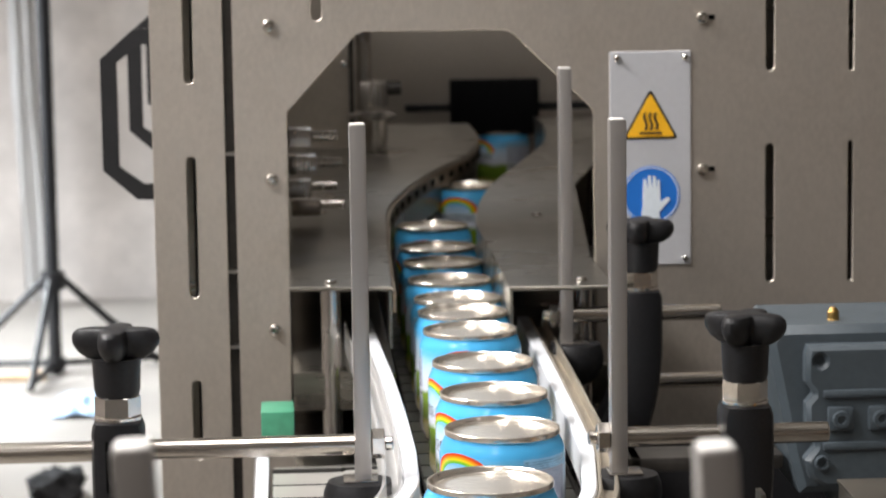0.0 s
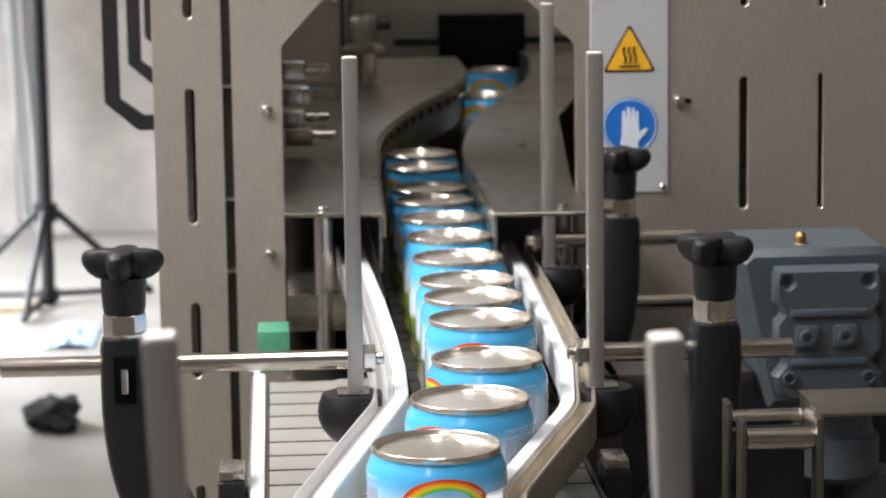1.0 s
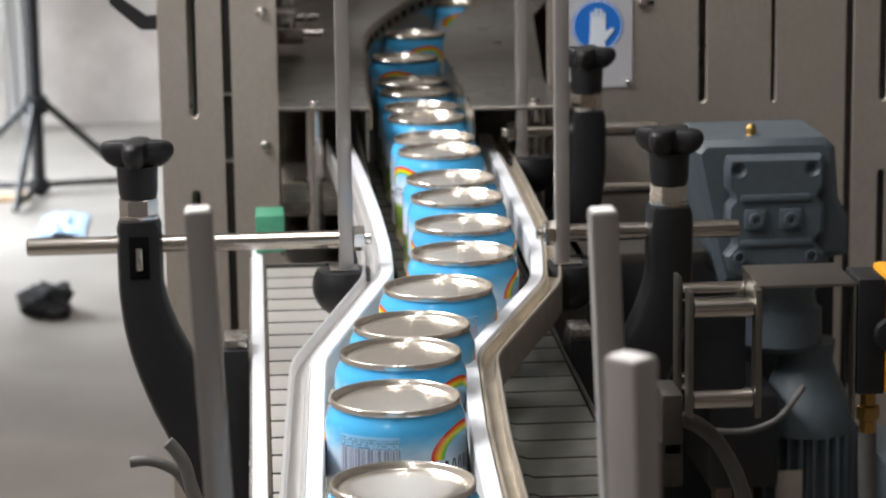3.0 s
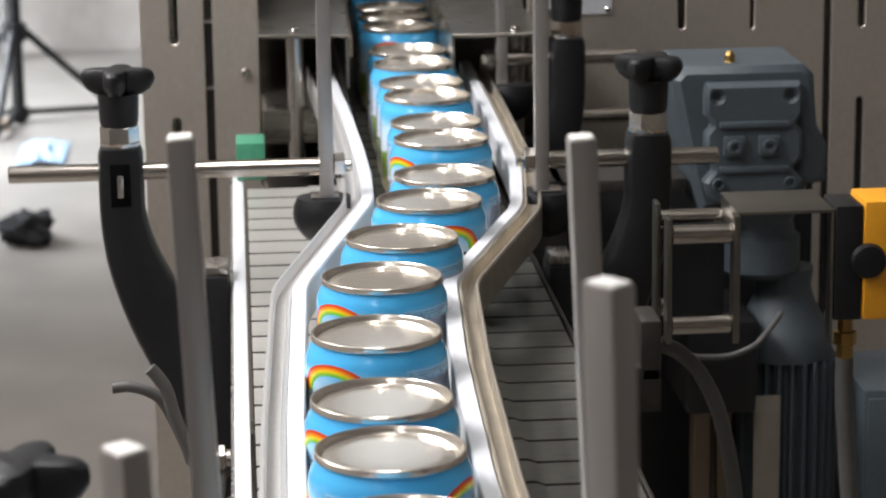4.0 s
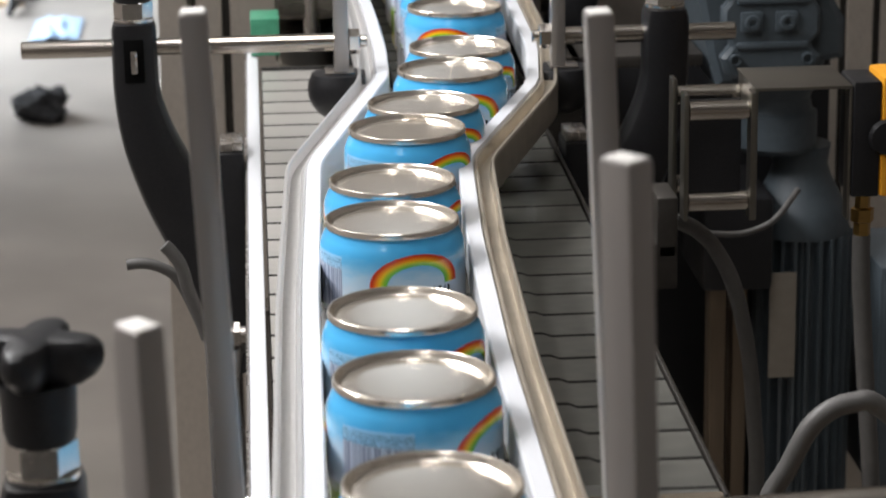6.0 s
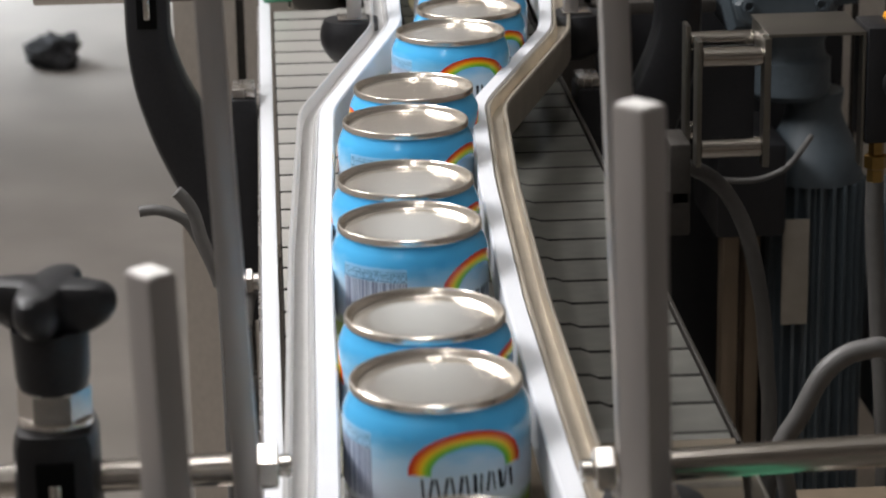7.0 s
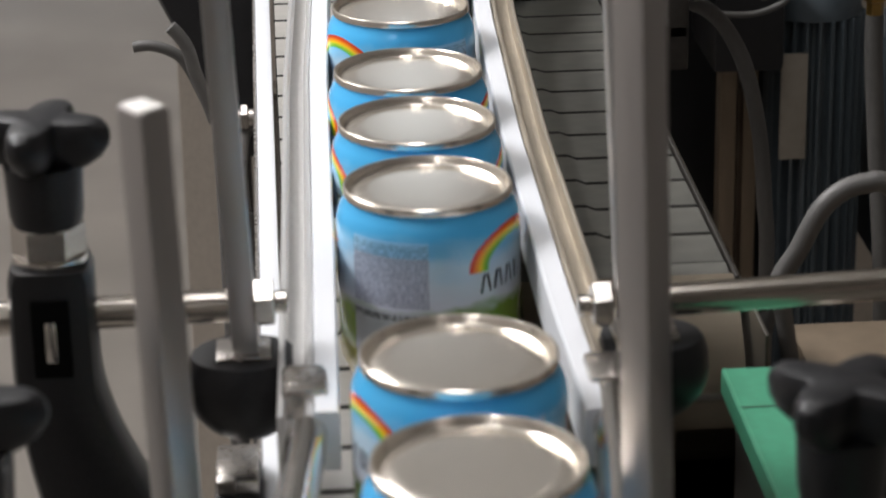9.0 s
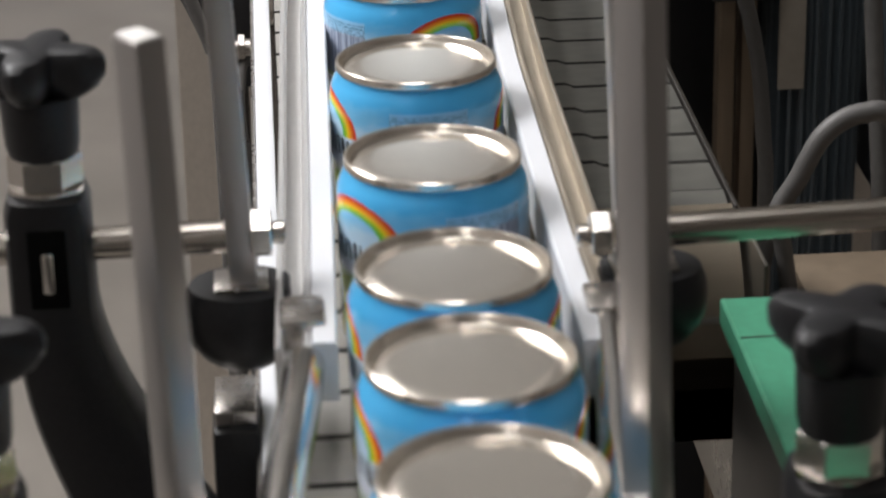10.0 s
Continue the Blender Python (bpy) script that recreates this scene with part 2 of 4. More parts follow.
# ---- can label ----
def can_label():
    """The printed label: blue sky, pale middle, green foot, a rainbow on two faces, a text panel and dark lettering bars."""
    n = Net("printed_label", 0.0, 0.28)
    xyz = n.tree.nodes.new("ShaderNodeSeparateXYZ")
    n.link(n.coords(), xyz.inputs[0])
    x, y, v = xyz.outputs[0], xyz.outputs[1], xyz.outputs[2]
    R = 0.0372
    angle = n.math("ARCTAN2", y, x)
    drift = n.noise(55, 3, (1, 1, 2.5))
    vv = n.math("ADD", v, n.math("MULTIPLY", n.math("SUBTRACT", drift, 0.5), 0.012))
    sky = n.ramp(n.math("DIVIDE", vv, 0.08), [
        (0.10, (0.62, 0.55, 0.36)), (0.20, (0.34, 0.32, 0.08)), (0.26, (0.14, 0.23, 0.02)), (0.44, (0.17, 0.28, 0.03)), (0.50, (0.60, 0.63, 0.71)),
        (0.62, (0.58, 0.68, 0.78)), (0.71, (0.46, 0.66, 0.82)), (0.78, (0.20, 0.53, 0.81)), (0.86, (0.08, 0.42, 0.77))])
    colour = sky

    def face(colour, centre, letters):
        a = n.math("SUBTRACT", n.math("MODULO", n.math("ADD", n.math("SUBTRACT", angle, centre), 5 * math.pi), 2 * math.pi), math.pi)
        u = n.math("MULTIPLY", a, R)
        du, dv = n.math("DIVIDE", u, 1.55), n.math("SUBTRACT", v, 0.0536)
        r = n.math("SQRT", n.math("ADD", n.math("MULTIPLY", du, du), n.math("MULTIPLY", dv, dv)))
        band = n.math("DIVIDE", n.math("SUBTRACT", r, 0.0102), 0.0058)
        hues = n.ramp(band, [(0.0, (0.06, 0.42, 0.06)), (0.24, (0.30, 0.55, 0.02)), (0.42, (0.85, 0.62, 0.01)), (0.64, (0.85, 0.26, 0.01)), (0.84, (0.62, 0.045, 0.01))])
        inside = n.math("MULTIPLY", n.math("MULTIPLY", n.math("GREATER_THAN", band, 0.0), n.math("LESS_THAN", band, 1.0)), n.math("GREATER_THAN", dv, -0.001))
        colour = n.mix(inside, colour, hues)
        # Dark bars under the bow, of uneven width and slant.
        cell = n.math("DIVIDE", u, letters)
        hashed = n.tree.nodes.new("ShaderNodeTexWhiteNoise")
        hashed.noise_dimensions = "1D"
        n.link(n.math("FLOOR", cell), hashed.inputs["W"])
        pick, along = hashed.outputs["Value"], n.math("FRACT", cell)
        up = n.math("DIVIDE", n.math("SUBTRACT", v, n.math("ADD", 0.0442, n.math("MULTIPLY", n.math("MULTIPLY", u, u), -2.0))), 0.0078)
        slant = n.math("MULTIPLY", n.math("MULTIPLY", n.math("SUBTRACT", pick, 0.5), 0.5), n.math("SUBTRACT", up, 0.5))
        stem = n.math("LESS_THAN", n.math("ABSOLUTE", n.math("SUBTRACT", n.math("ADD", along, slant), 0.28)), n.math("ADD", 0.10, n.math("MULTIPLY", pick, 0.08)))
        second = n.math("LESS_THAN", n.math("ABSOLUTE", n.math("SUBTRACT", n.math("SUBTRACT", along, slant), 0.72)), 0.09)
        ink = n.math("MAXIMUM", stem, second)
        row = n.math("MULTIPLY", n.math("MULTIPLY", n.math("GREATER_THAN", up, 0.0), n.math("LESS_THAN", up, 1.0)), n.math("LESS_THAN", n.math("ABSOLUTE", u), 0.0205))
        return n.mix(n.math("MULTIPLY", ink, row), colour, (0.012, 0.012, 0.02))

    colour = face(colour, -math.pi / 2, 0.0058)
    colour = face(colour, math.pi / 2, 0.0068)

    def panel(colour, centre, dark):
        a = n.math("SUBTRACT", n.math("MODULO", n.math("ADD", n.math("SUBTRACT", angle, centre), 5 * math.pi), 2 * math.pi), math.pi)
        u = n.math("MULTIPLY", a, R)
        on = n.math("LESS_THAN", n.math("ABSOLUTE", u), 0.0172)
        top = n.math("MULTIPLY", on, n.math("LESS_THAN", n.math("ABSOLUTE", n.math("SUBTRACT", v, 0.0630)), 0.0042))
        colour = n.mix(n.math("MULTIPLY", top, 0.35), colour, (0.50, 0.66, 0.80))
        join = n.tree.nodes.new("ShaderNodeCombineXYZ")
        rows = n.math("DIVIDE", v, 0.0014)
        n.link(n.math("MULTIPLY", u, 1500.0), join.inputs[0])
        n.link(n.math("MULTIPLY", n.math("FLOOR", rows), 7.31), join.inputs[1])
        print_noise = n.tree.nodes.new("ShaderNodeTexNoise")
        print_noise.inputs["Scale"].default_value, print_noise.inputs["Detail"].default_value = 1.0, 2.0
        n.link(join.outputs[0], print_noise.inputs["Vector"])
        lines = n.math("MULTIPLY", n.math("GREATER_THAN", n.math("FRACT", rows), 0.4), n.math("GREATER_THAN", print_noise.outputs["Fac"], 0.47))
        words = n.math("LESS_THAN", n.math("ABSOLUTE", n.math("SUBTRACT", v, 0.0630)), 0.0027)
        colour = n.mix(n.math("MULTIPLY", n.math("MULTIPLY", n.math("MULTIPLY", on, words), lines), 0.7), colour, (0.03, 0.09, 0.20))
        foot = n.math("MULTIPLY", on, n.math("LESS_THAN", v, 0.0375))
        colour = n.mix(n.math("MULTIPLY", foot, 0.8), colour, (0.46, 0.46, 0.54))
        caption = n.math("LESS_THAN", n.math("ABSOLUTE", n.math("SUBTRACT", v, 0.0350)), 0.0014)
        colour = n.mix(n.math("MULTIPLY", n.math("MULTIPLY", n.math("MULTIPLY", on, caption), n.math("GREATER_THAN", print_noise.outputs["Fac"], 0.46)), 0.85), colour, (0.03, 0.035, 0.03))
        block = n.math("MULTIPLY", on, n.math("LESS_THAN", n.math("ABSOLUTE", n.math("SUBTRACT", v, 0.0500)), 0.0105))
        colour = n.mix(n.math("MULTIPLY", block, 0.75), colour, (0.46, 0.48, 0.58))
        if dark:
            bars = n.tree.nodes.new("ShaderNodeTexNoise")
            bars.noise_dimensions = "1D"
            bars.inputs["Scale"].default_value, bars.inputs["Detail"].default_value = 700.0, 1.0
            n.link(u, bars.inputs["W"])
            lines = n.math("GREATER_THAN", bars.outputs["Fac"], 0.5)
        return n.mix(n.math("MULTIPLY", n.math("MULTIPLY", block, lines), 0.62), colour, (0.08, 0.09, 0.16))

    colour = panel(colour, 0.0, False)
    colour = panel(colour, math.pi, True)
    n.to(colour, "Base Color")
    n.to(n.math("ADD", n.math("MULTIPLY", drift, 0.10), 0.12), "Roughness")
    return n.mat


PRINT = can_label()

# ---- setting ----
solid("floor", boxes((-4, 6, -6, 9.0, -0.1, 0)), FLOOR, "grey sealed concrete factory floor, worn and shiny", "floor", kind="structure", smooth=False)
solid("wall_north", sheet([(-2.3, 0), (6, 0), (6, CEILING), (-2.3, CEILING)], [[(0.34, 2.95), (0.66, 2.95), (0.66, 3.65), (0.34, 3.65)]], 0.2, pose(0, 9.1, 0, 90, 0, 0)), WALL, "pale dusty plastered factory wall with a small high window", "wall", kind="structure", smooth=False)
solid("wall_south", boxes((-2.3, 6, -6.2, -6, 0, CEILING)), WALL, "pale dusty plastered factory wall", "wall", kind="structure", smooth=False)
solid("wall_east", boxes((6, 6.2, -6.2, 9.2, 0, CEILING)), WALL, "pale dusty plastered factory wall", "wall", kind="structure", smooth=False)
solid("wall_west", sheet([(-6.2, 0), (9.2, 0), (9.2, CEILING), (-6.2, CEILING)], [[(6.65, 0.02), (8.85, 0.02), (8.85, 2.6), (6.65, 2.6)]], 0.2, pose(-2.3, 0, 0, 90, 0, 90)), WALL, "pale plastered factory wall with a wide open gateway", "wall", kind="structure", smooth=False)
solid("ceiling", boxes((-2.4, 6.2, -6.2, 9.2, CEILING, CEILING + 0.15)), CEIL, "light grey painted factory ceiling", "ceiling", kind="structure", smooth=False)
TUBE_GLOW = Net("tube_glow", 0, 0.5, (0.9, 0.9, 0.9))
TUBE_GLOW.bsdf.inputs["Emission Color"].default_value = (1, 0.96, 0.9, 1)
TUBE_GLOW.bsdf.inputs["Emission Strength"].default_value = 2.0


def ceiling_light():
    root = thing("ceiling_light", "long white tube light fixed to the ceiling", "ceiling light", group="ceiling lights")
    part("housing", boxes((-0.17, 0.17, -1.15, 1.15, -0.05, 0.0), bevel=0.005), WHITE, root)
    part("diffuser", boxes((-0.15, 0.15, -1.1, 1.1, -0.065, -0.051), bevel=0.003), TUBE_GLOW.mat, root)
    return root


first = ceiling_light()
first.matrix_world = pose(TUBES[0][0], TUBES[0][1], CEILING)
for tx, ty in TUBES[1:]:
    copy_thing(first, pose(tx, ty, CEILING))

# Invented housing for the fill lamp over the cans.
work = thing("can_fill_light", "added unseen lamp on wires that brightens the cans and rails", "lamp", pose(-1.062, 1.60, 2.369, 0, -40, 0))
part("housing", boxes((-0.24, 0.24, -0.80, 0.80, 0.012, 0.06), bevel=0.006), WHITE, work)
part("diffuser", boxes((-0.22, 0.22, -0.75, 0.75, 0.003, 0.0115), bevel=0.002), TUBE_GLOW.mat, work)
for wy in (-0.6, 0.6):
    wire = boxes((-0.002, 0.002, -0.002, 0.002, 0.0, CEILING - 2.39))
    bmesh.ops.transform(wire, matrix=pose(0, 0, 0, 0, 40, 0) @ Matrix.Translation((-0.04, wy, 0.045)), verts=wire.verts[:])
    part("wire", wire, DARK, work)


# ---- machine with the can opening ----
YM = 2.30
machine = thing("packaging_machine", "tall stainless steel packaging machine with a can opening", "machine", pose(0, YM, 0))


def bolt(cx, cz, r=0.0052, parent=machine, y=-0.0035, mat=SHINY):
    bm = turned([(0, 0.0042), (r * 0.42, 0.0042), (r * 0.46, 0.0028), (r * 0.6, 0.0036), (r * 0.85, 0.003), (r, 0.0012), (r, 0)], 16)
    bmesh.ops.transform(bm, matrix=pose(cx, y, cz, 90, 0, 0), verts=bm.verts[:])
    return part("bolt", bm, mat, parent)


OPENING = [(0.0144, 0.90), (0.258, 0.90), (0.2568, 1.1726), (0.1935, 1.234), (0.188, 1.2368), (0.077, 1.2372), (0.071, 1.235), (0.0156, 1.1751)]
holes = [OPENING, slot(0.3965, 1.0318, 1.1439, 0.0082), slot(0.3965, 1.2, 1.32, 0.0082), slot(0.461, 1.0312, 1.1447, 0.0052), slot(0.461, 1.199, 1.32, 0.0052), slot(0.0405, 1.245, 1.31, 0.009)]
part("front_panel", sheet([(-0.0246, 0.10), (0.5265, 0.10), (0.5265, 1.335), (-0.0246, 1.335)], holes, 0.004, FRONT), PANEL, machine)
side = [slot(-0.0595, 1.0294, 1.1424, 0.0088), slot(-0.0595, 1.198, 1.32, 0.0088), slot(-0.0595, 0.90, 0.965, 0.0088), slot(-0.0595, 0.70, 0.81, 0.0088)]
part("side_panel", sheet([(-0.0885, 0.10), (-0.0332, 0.10), (-0.0332, 1.335), (-0.0885, 1.335)], side, 0.004, FRONT), PANEL, machine, "narrow slotted steel panel")
part("side_panel", sheet([(0.5345, 0.10), (0.64, 0.10), (0.64, 1.335), (0.5345, 1.335)], [slot(0.5615, 0.80, 0.968, 0.008), slot(0.5615, 1.03, 1.144, 0.008)], 0.004, FRONT), PANEL, machine, "narrow slotted steel panel")
part("left_wall", boxes((-0.0885, -0.085, 0.0025, 3.3, 0.10, 1.335)), PANEL, machine)
part("right_wall", boxes((0.636, 0.64, 0.0025, 3.3, 0.10, 1.335)), PANEL, machine)
part("back_wall", sheet([(-0.085, 0.10), (0.636, 0.10), (0.636, 1.335), (-0.085, 1.335)], [[(0.2, 0.90), (0.4, 0.90), (0.4, 1.12), (0.2, 1.12)]], 0.004, pose(0, 3.3, 0, 90, 0, 0)), PANEL, machine)
# Unseen roof, added to limit the tunnel's light; hole places set its brightness.
part("roof_light_mask", sheet([(-0.0885, 0.0025), (0.64, 0.0025), (0.64, 3.3), (-0.0885, 3.3)], [[(-0.02, 0.15), (0.32, 0.15), (0.32, 0.92), (-0.02, 0.92)], [(-0.02, 1.18), (0.45, 1.18), (0.45, 1.38), (-0.02, 1.38)]], 0.004, pose(0, 0, 1.337)), PANEL, machine, "unseen roof sheet with holes that shape the tunnel's light")
part("corner_post", boxes((-0.084, -0.058, 0.012, 0.04, 0.10, 1.335), bevel=0.002), PLATE, machine)
part("corner_post", boxes((-0.042, -0.012, 0.006, 0.03, 0.10, 1.335), bevel=0.002), DARK, machine)
for gz in (1.143, 1.05, 0.99):
    part("gap_clip", boxes((-0.0326, -0.0252, -0.001, 0.005, gz - 0.0012, gz + 0.0012)), STEEL, machine)
part("corner_post", boxes((0.50, 0.57, 0.006, 0.04, 0.10, 1.335), bevel=0.002), DARK, machine)
part("slot_backing", boxes((0.384, 0.476, 0.020, 0.024, 0.98, 1.33)), PLATE, machine, "steel strip behind the slots")
part("base_frame", boxes((-0.085, -0.04, 0.01, 3.28, 0.03, 0.10), (0.58, 0.63, 0.01, 3.28, 0.03, 0.10), (-0.085, 0.63, 0.01, 0.06, 0.03, 0.10), bevel=0.003), DARK, machine)
for fx in (-0.06, 0.6):
    for fy in (0.05, 1.6, 3.2):
        part("foot", turned([(0, 0), (0.03, 0), (0.03, 0.008), (0.012, 0.014), (0.012, 0.04), (0, 0.04)], 20, centre=(fx, fy, 0)), BLACK, machine)
for bx, bz in ((0.003, 1.2431), (0.003, 1.1226), (0.003, 1.0035), (0.3425, 1.2435), (0.3425, 1.1238), (0.003, 0.86), (0.003, 1.31)):
    bolt(bx, bz)
for bx, bz in ((0.3495, 1.2435), (0.3495, 1.1238)):
    # Flat black block painted as the shade in the bolt's slot.
    part("bolt_slot_shade", boxes((bx - 0.006, bx + 0.003, -0.0026, -0.0021, bz - 0.002, bz + 0.002), bevel=0.0002), DEEP_SHADE, machine)
part("tie_rod", rod(0.212, 0.365, -0.075, 0.969, 0.0058), ROD, machine)
part("tie_bracket", boxes((0.365, 0.373, -0.085, -0.003, 0.958, 0.980), bevel=0.001), STEEL, machine)
# Tunnel inside the opening: lining, brush and rail.
part("tunnel_lining", boxes((-0.02, 0.62, 1.45, 1.455, 0.98, 1.33), (-0.022, -0.018, 0.03, 1.45, 0.80, 1.33)), PANEL, machine, "inner steel lining")
part("inner_panel", boxes((-0.018, 0.088, 0.965, 0.969, 1.053, 1.33), bevel=0.0008), PANEL, machine, "inner steel panel beside the shaft")
bolt(0.083, 1.150, 0.0045, machine, 0.9645)
# Dark strip standing in for the shaded slot next to the shaft.
part("dark_slot_strip", boxes((0.0885, 0.0935, 0.960, 0.972, 1.053, 1.33), bevel=0.0008), DARK, machine)
part("brush_holder", boxes((0.172, 0.44, 1.400, 1.414, 1.056, 1.066), bevel=0.002), BLACK, machine)
part("brush", boxes((0.231, 0.348, 1.37, 1.398, 1.026, 1.099), bevel=0.003), RUBBER, machine, "black brush curtain over the cans")

# Guide plates over the cans, with the curved slot between them.
LEFT_EDGE = smooth_path([(0.091, -0.115, 0), (0.0945, 0.05, 0), (0.1005, 0.22, 0), (0.112, 0.42, 0), (0.158, 0.66, 0), (0.218, 0.88, 0), (0.2435, 1.08, 0), (0.246, 1.27, 0)], 5)
RIGHT_EDGE = smooth_path([(0.1785, -0.125, 0), (0.181, 0.05, 0), (0.1835, 0.28, 0), (0.2144, 0.53, 0), (0.265, 0.76, 0), (0.315, 0.99, 0), (0.337, 1.2, 0), (0.338, 1.34, 0)], 5)


def guide_plate(edge, outer, near, corner):
    line = [(p.x, p.y) for p in edge]
    bm = sheet([(outer, near), *corner, *line, (outer, line[-1][1])], [], 0.003, pose(0, 0, 1.0505))
    return bm


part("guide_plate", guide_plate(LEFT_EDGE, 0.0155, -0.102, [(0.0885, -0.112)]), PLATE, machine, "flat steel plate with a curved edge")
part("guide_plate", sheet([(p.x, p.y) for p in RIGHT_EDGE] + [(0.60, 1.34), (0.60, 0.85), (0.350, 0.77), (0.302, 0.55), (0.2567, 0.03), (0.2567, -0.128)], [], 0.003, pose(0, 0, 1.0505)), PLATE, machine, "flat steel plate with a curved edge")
part("guide_band", sweep([(p.x - 0.001, p.y, 1.0275) for p in LEFT_EDGE], [(-0.001, -0.0215), (0.001, -0.0215), (0.001, 0.0215), (-0.001, 0.0215)]), PLATE, machine, "curved steel band under the plate")
part("guide_band", sweep([(p.x + 0.001, p.y, 1.0275) for p in RIGHT_EDGE], [(-0.001, -0.0215), (0.001, -0.0215), (0.001, 0.0215), (-0.001, 0.0215)]), PLATE, machine, "curved steel band under the plate")
for px, py in ((0.046, -0.085), (0.046, 0.35), (0.235, -0.10), (0.24, 0.30)):
    part("pillar", rod(0.93, 1.049, px, py, 0.0075, "z"), STEEL, machine)
    part("bolt", turned([(0, 0.003), (0.004, 0.0025), (0.0048, 0.0008), (0.0048, 0)], 14, centre=(px, py, 1.052)), SHINY, machine)
part("shelf", boxes((0.0165, 0.094, -0.09, 0.60, 0.955, 0.985), (0.0165, 0.094, -0.09, 0.60, 0.905, 0.909), bevel=0.002), PLATE, machine, "folded steel shelf under the plate")
part("shelf", boxes((0.192, 0.256, -0.09, 0.60, 0.955, 0.985), bevel=0.002), PLATE, machine, "folded steel shelf under the plate")
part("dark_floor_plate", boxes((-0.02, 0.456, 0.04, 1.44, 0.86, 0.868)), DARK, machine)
# Upright shaft with its clamp, and the small clamps beside it.
part("shaft", rod(1.10, 1.33, 0.104, 0.92, 0.0085, "z"), STEEL, machine)
part("shaft_clamp", boxes((0.098, 0.130, 0.90, 0.945, 1.104, 1.132), bevel=0.004), STEEL, machine)
part("shaft_collar", turned([(0, 0), (0.026, 0), (0.028, 0.002), (0.028, 0.005), (0.022, 0.007), (0, 0.007)], 28, centre=(0.112, 0.92, 1.090)), STEEL, machine)
part("shaft_base", rod(1.052, 1.090, 0.115, 0.92, 0.0145, "z"), SHINY, machine)
part("knob", rod(0.130, 0.146, 0.92, 1.124, 0.008, "x"), DARK, machine)
# Slotted strip along the edge of the guide plate.
part("edge_strip", sweep([(p.x + 0.002, p.y, 1.041) for p in LEFT_EDGE], [(-0.0012, -0.0078), (0.0012, -0.0078), (0.0012, 0.0078), (-0.0012, 0.0078)]), BROWN, machine, "brown slotted strip under the plate's edge")
for a, b in list(zip(LEFT_EDGE, LEFT_EDGE[1:]))[12:34]:
    mid, d = (a + b) / 2, (b - a)
    # Each slot is a thin black block imitating the shade in a cut.
    bm = boxes((-0.009, 0.009, -0.0004, 0.0004, -0.0032, 0.0032))
    bmesh.ops.transform(bm, matrix=pose(mid.x + 0.0036, mid.y, 1.041, 0, 0, math.degrees(math.atan2(d.y, d.x))), verts=bm.verts[:])
    part("strip_slot_shade", bm, DEEP_SHADE, machine)
for k, (kx, kz) in enumerate(((0.022, 1.145), (0.026, 1.118), (0.022, 1.092), (0.03, 1.07))):
    part("clamp", boxes((kx - 0.012, kx + 0.014, 0.10 + 0.05 * k, 0.135 + 0.05 * k, kz - 0.008, kz + 0.007), bevel=0.002), STEEL, machine)
    part("clamp_pin", rod(kx + 0.014, kx + 0.036, 0.12 + 0.05 * k, kz, 0.004, "x", 14), STEEL, machine)


# Door handles on the machine's flank.
def flank_handle(y, reach, z0, z1):
    pts = [(-0.0885, y, z0 + 0.006), (-0.0885 - reach * 0.45, y, z0 + 0.006), (-0.0885 - reach, y, z0 + 0.026), (-0.0885 - reach, y, z1 - 0.026), (-0.0885 - reach * 0.45, y, z1 - 0.006), (-0.0885, y, z1 - 0.006)]
    section = [(-0.007, -0.0042), (0.007, -0.0042), (0.007, 0.0042), (-0.007, 0.0042)]
    bm = sweep([Vector(p) for p in pts], section, up=Vector((0, 1, 0)))
    bmesh.ops.transform(bm, matrix=Matrix.Translation((0, -YM, 0)), verts=bm.verts[:])
    return part("door_handle", bm, BLACK, machine, "black plastic bow handle")


for hy in (2.47, 2.85, 3.20):
    flank_handle(hy, 0.0445, 1.090, 1.233)

# Warning sign.
sign = thing("warning_sign", "grey metal warning sign with a yellow triangle and a blue disc", "sign", pose(0, YM - 0.002, 0))
part("plate", sheet([(0.2697, 1.049), (0.3328, 1.049), (0.3328, 1.2172), (0.2697, 1.2172)], [], 0.0016, pose(0, -0.001, 0, 90, 0, 0)), SIGN, sign)
for bx, bz in ((0.2745, 1.2130), (0.3285, 1.2130), (0.3285, 1.0535), (0.2745, 1.0535)):
    bolt(bx, bz, 0.0026, sign, -0.002, SHINY)


def flat_sign(name, outline, mat, lift, holes=()):
    return part(name, sheet(outline, list(holes), 0.0006, pose(0, -0.0018 - lift, 0, 90, 0, 0), 0.0001), mat, sign)


def rounded_triangle(cx, z0, half, height, r):
    corners = [(cx - half, z0), (cx + half, z0), (cx, z0 + height)]
    out = []
    for i, c in enumerate(corners):
        a, b = Vector(corners[i - 1]) - Vector(c), Vector(corners[(i + 1) % 3]) - Vector(c)
        out += [tuple(Vector(c) + a.normalized() * r), tuple(Vector(c) + (a.normalized() + b.normalized()) * r * 0.35), tuple(Vector(c) + b.normalized() * r)]
    return out


flat_sign("triangle_border", rounded_triangle(0.3012, 1.1485, 0.0222, 0.0400, 0.003), SIGN_BLACK, 0.0)
flat_sign("triangle", rounded_triangle(0.3012, 1.1505, 0.0190, 0.0342, 0.002), SIGN_YELLOW, 0.0008)
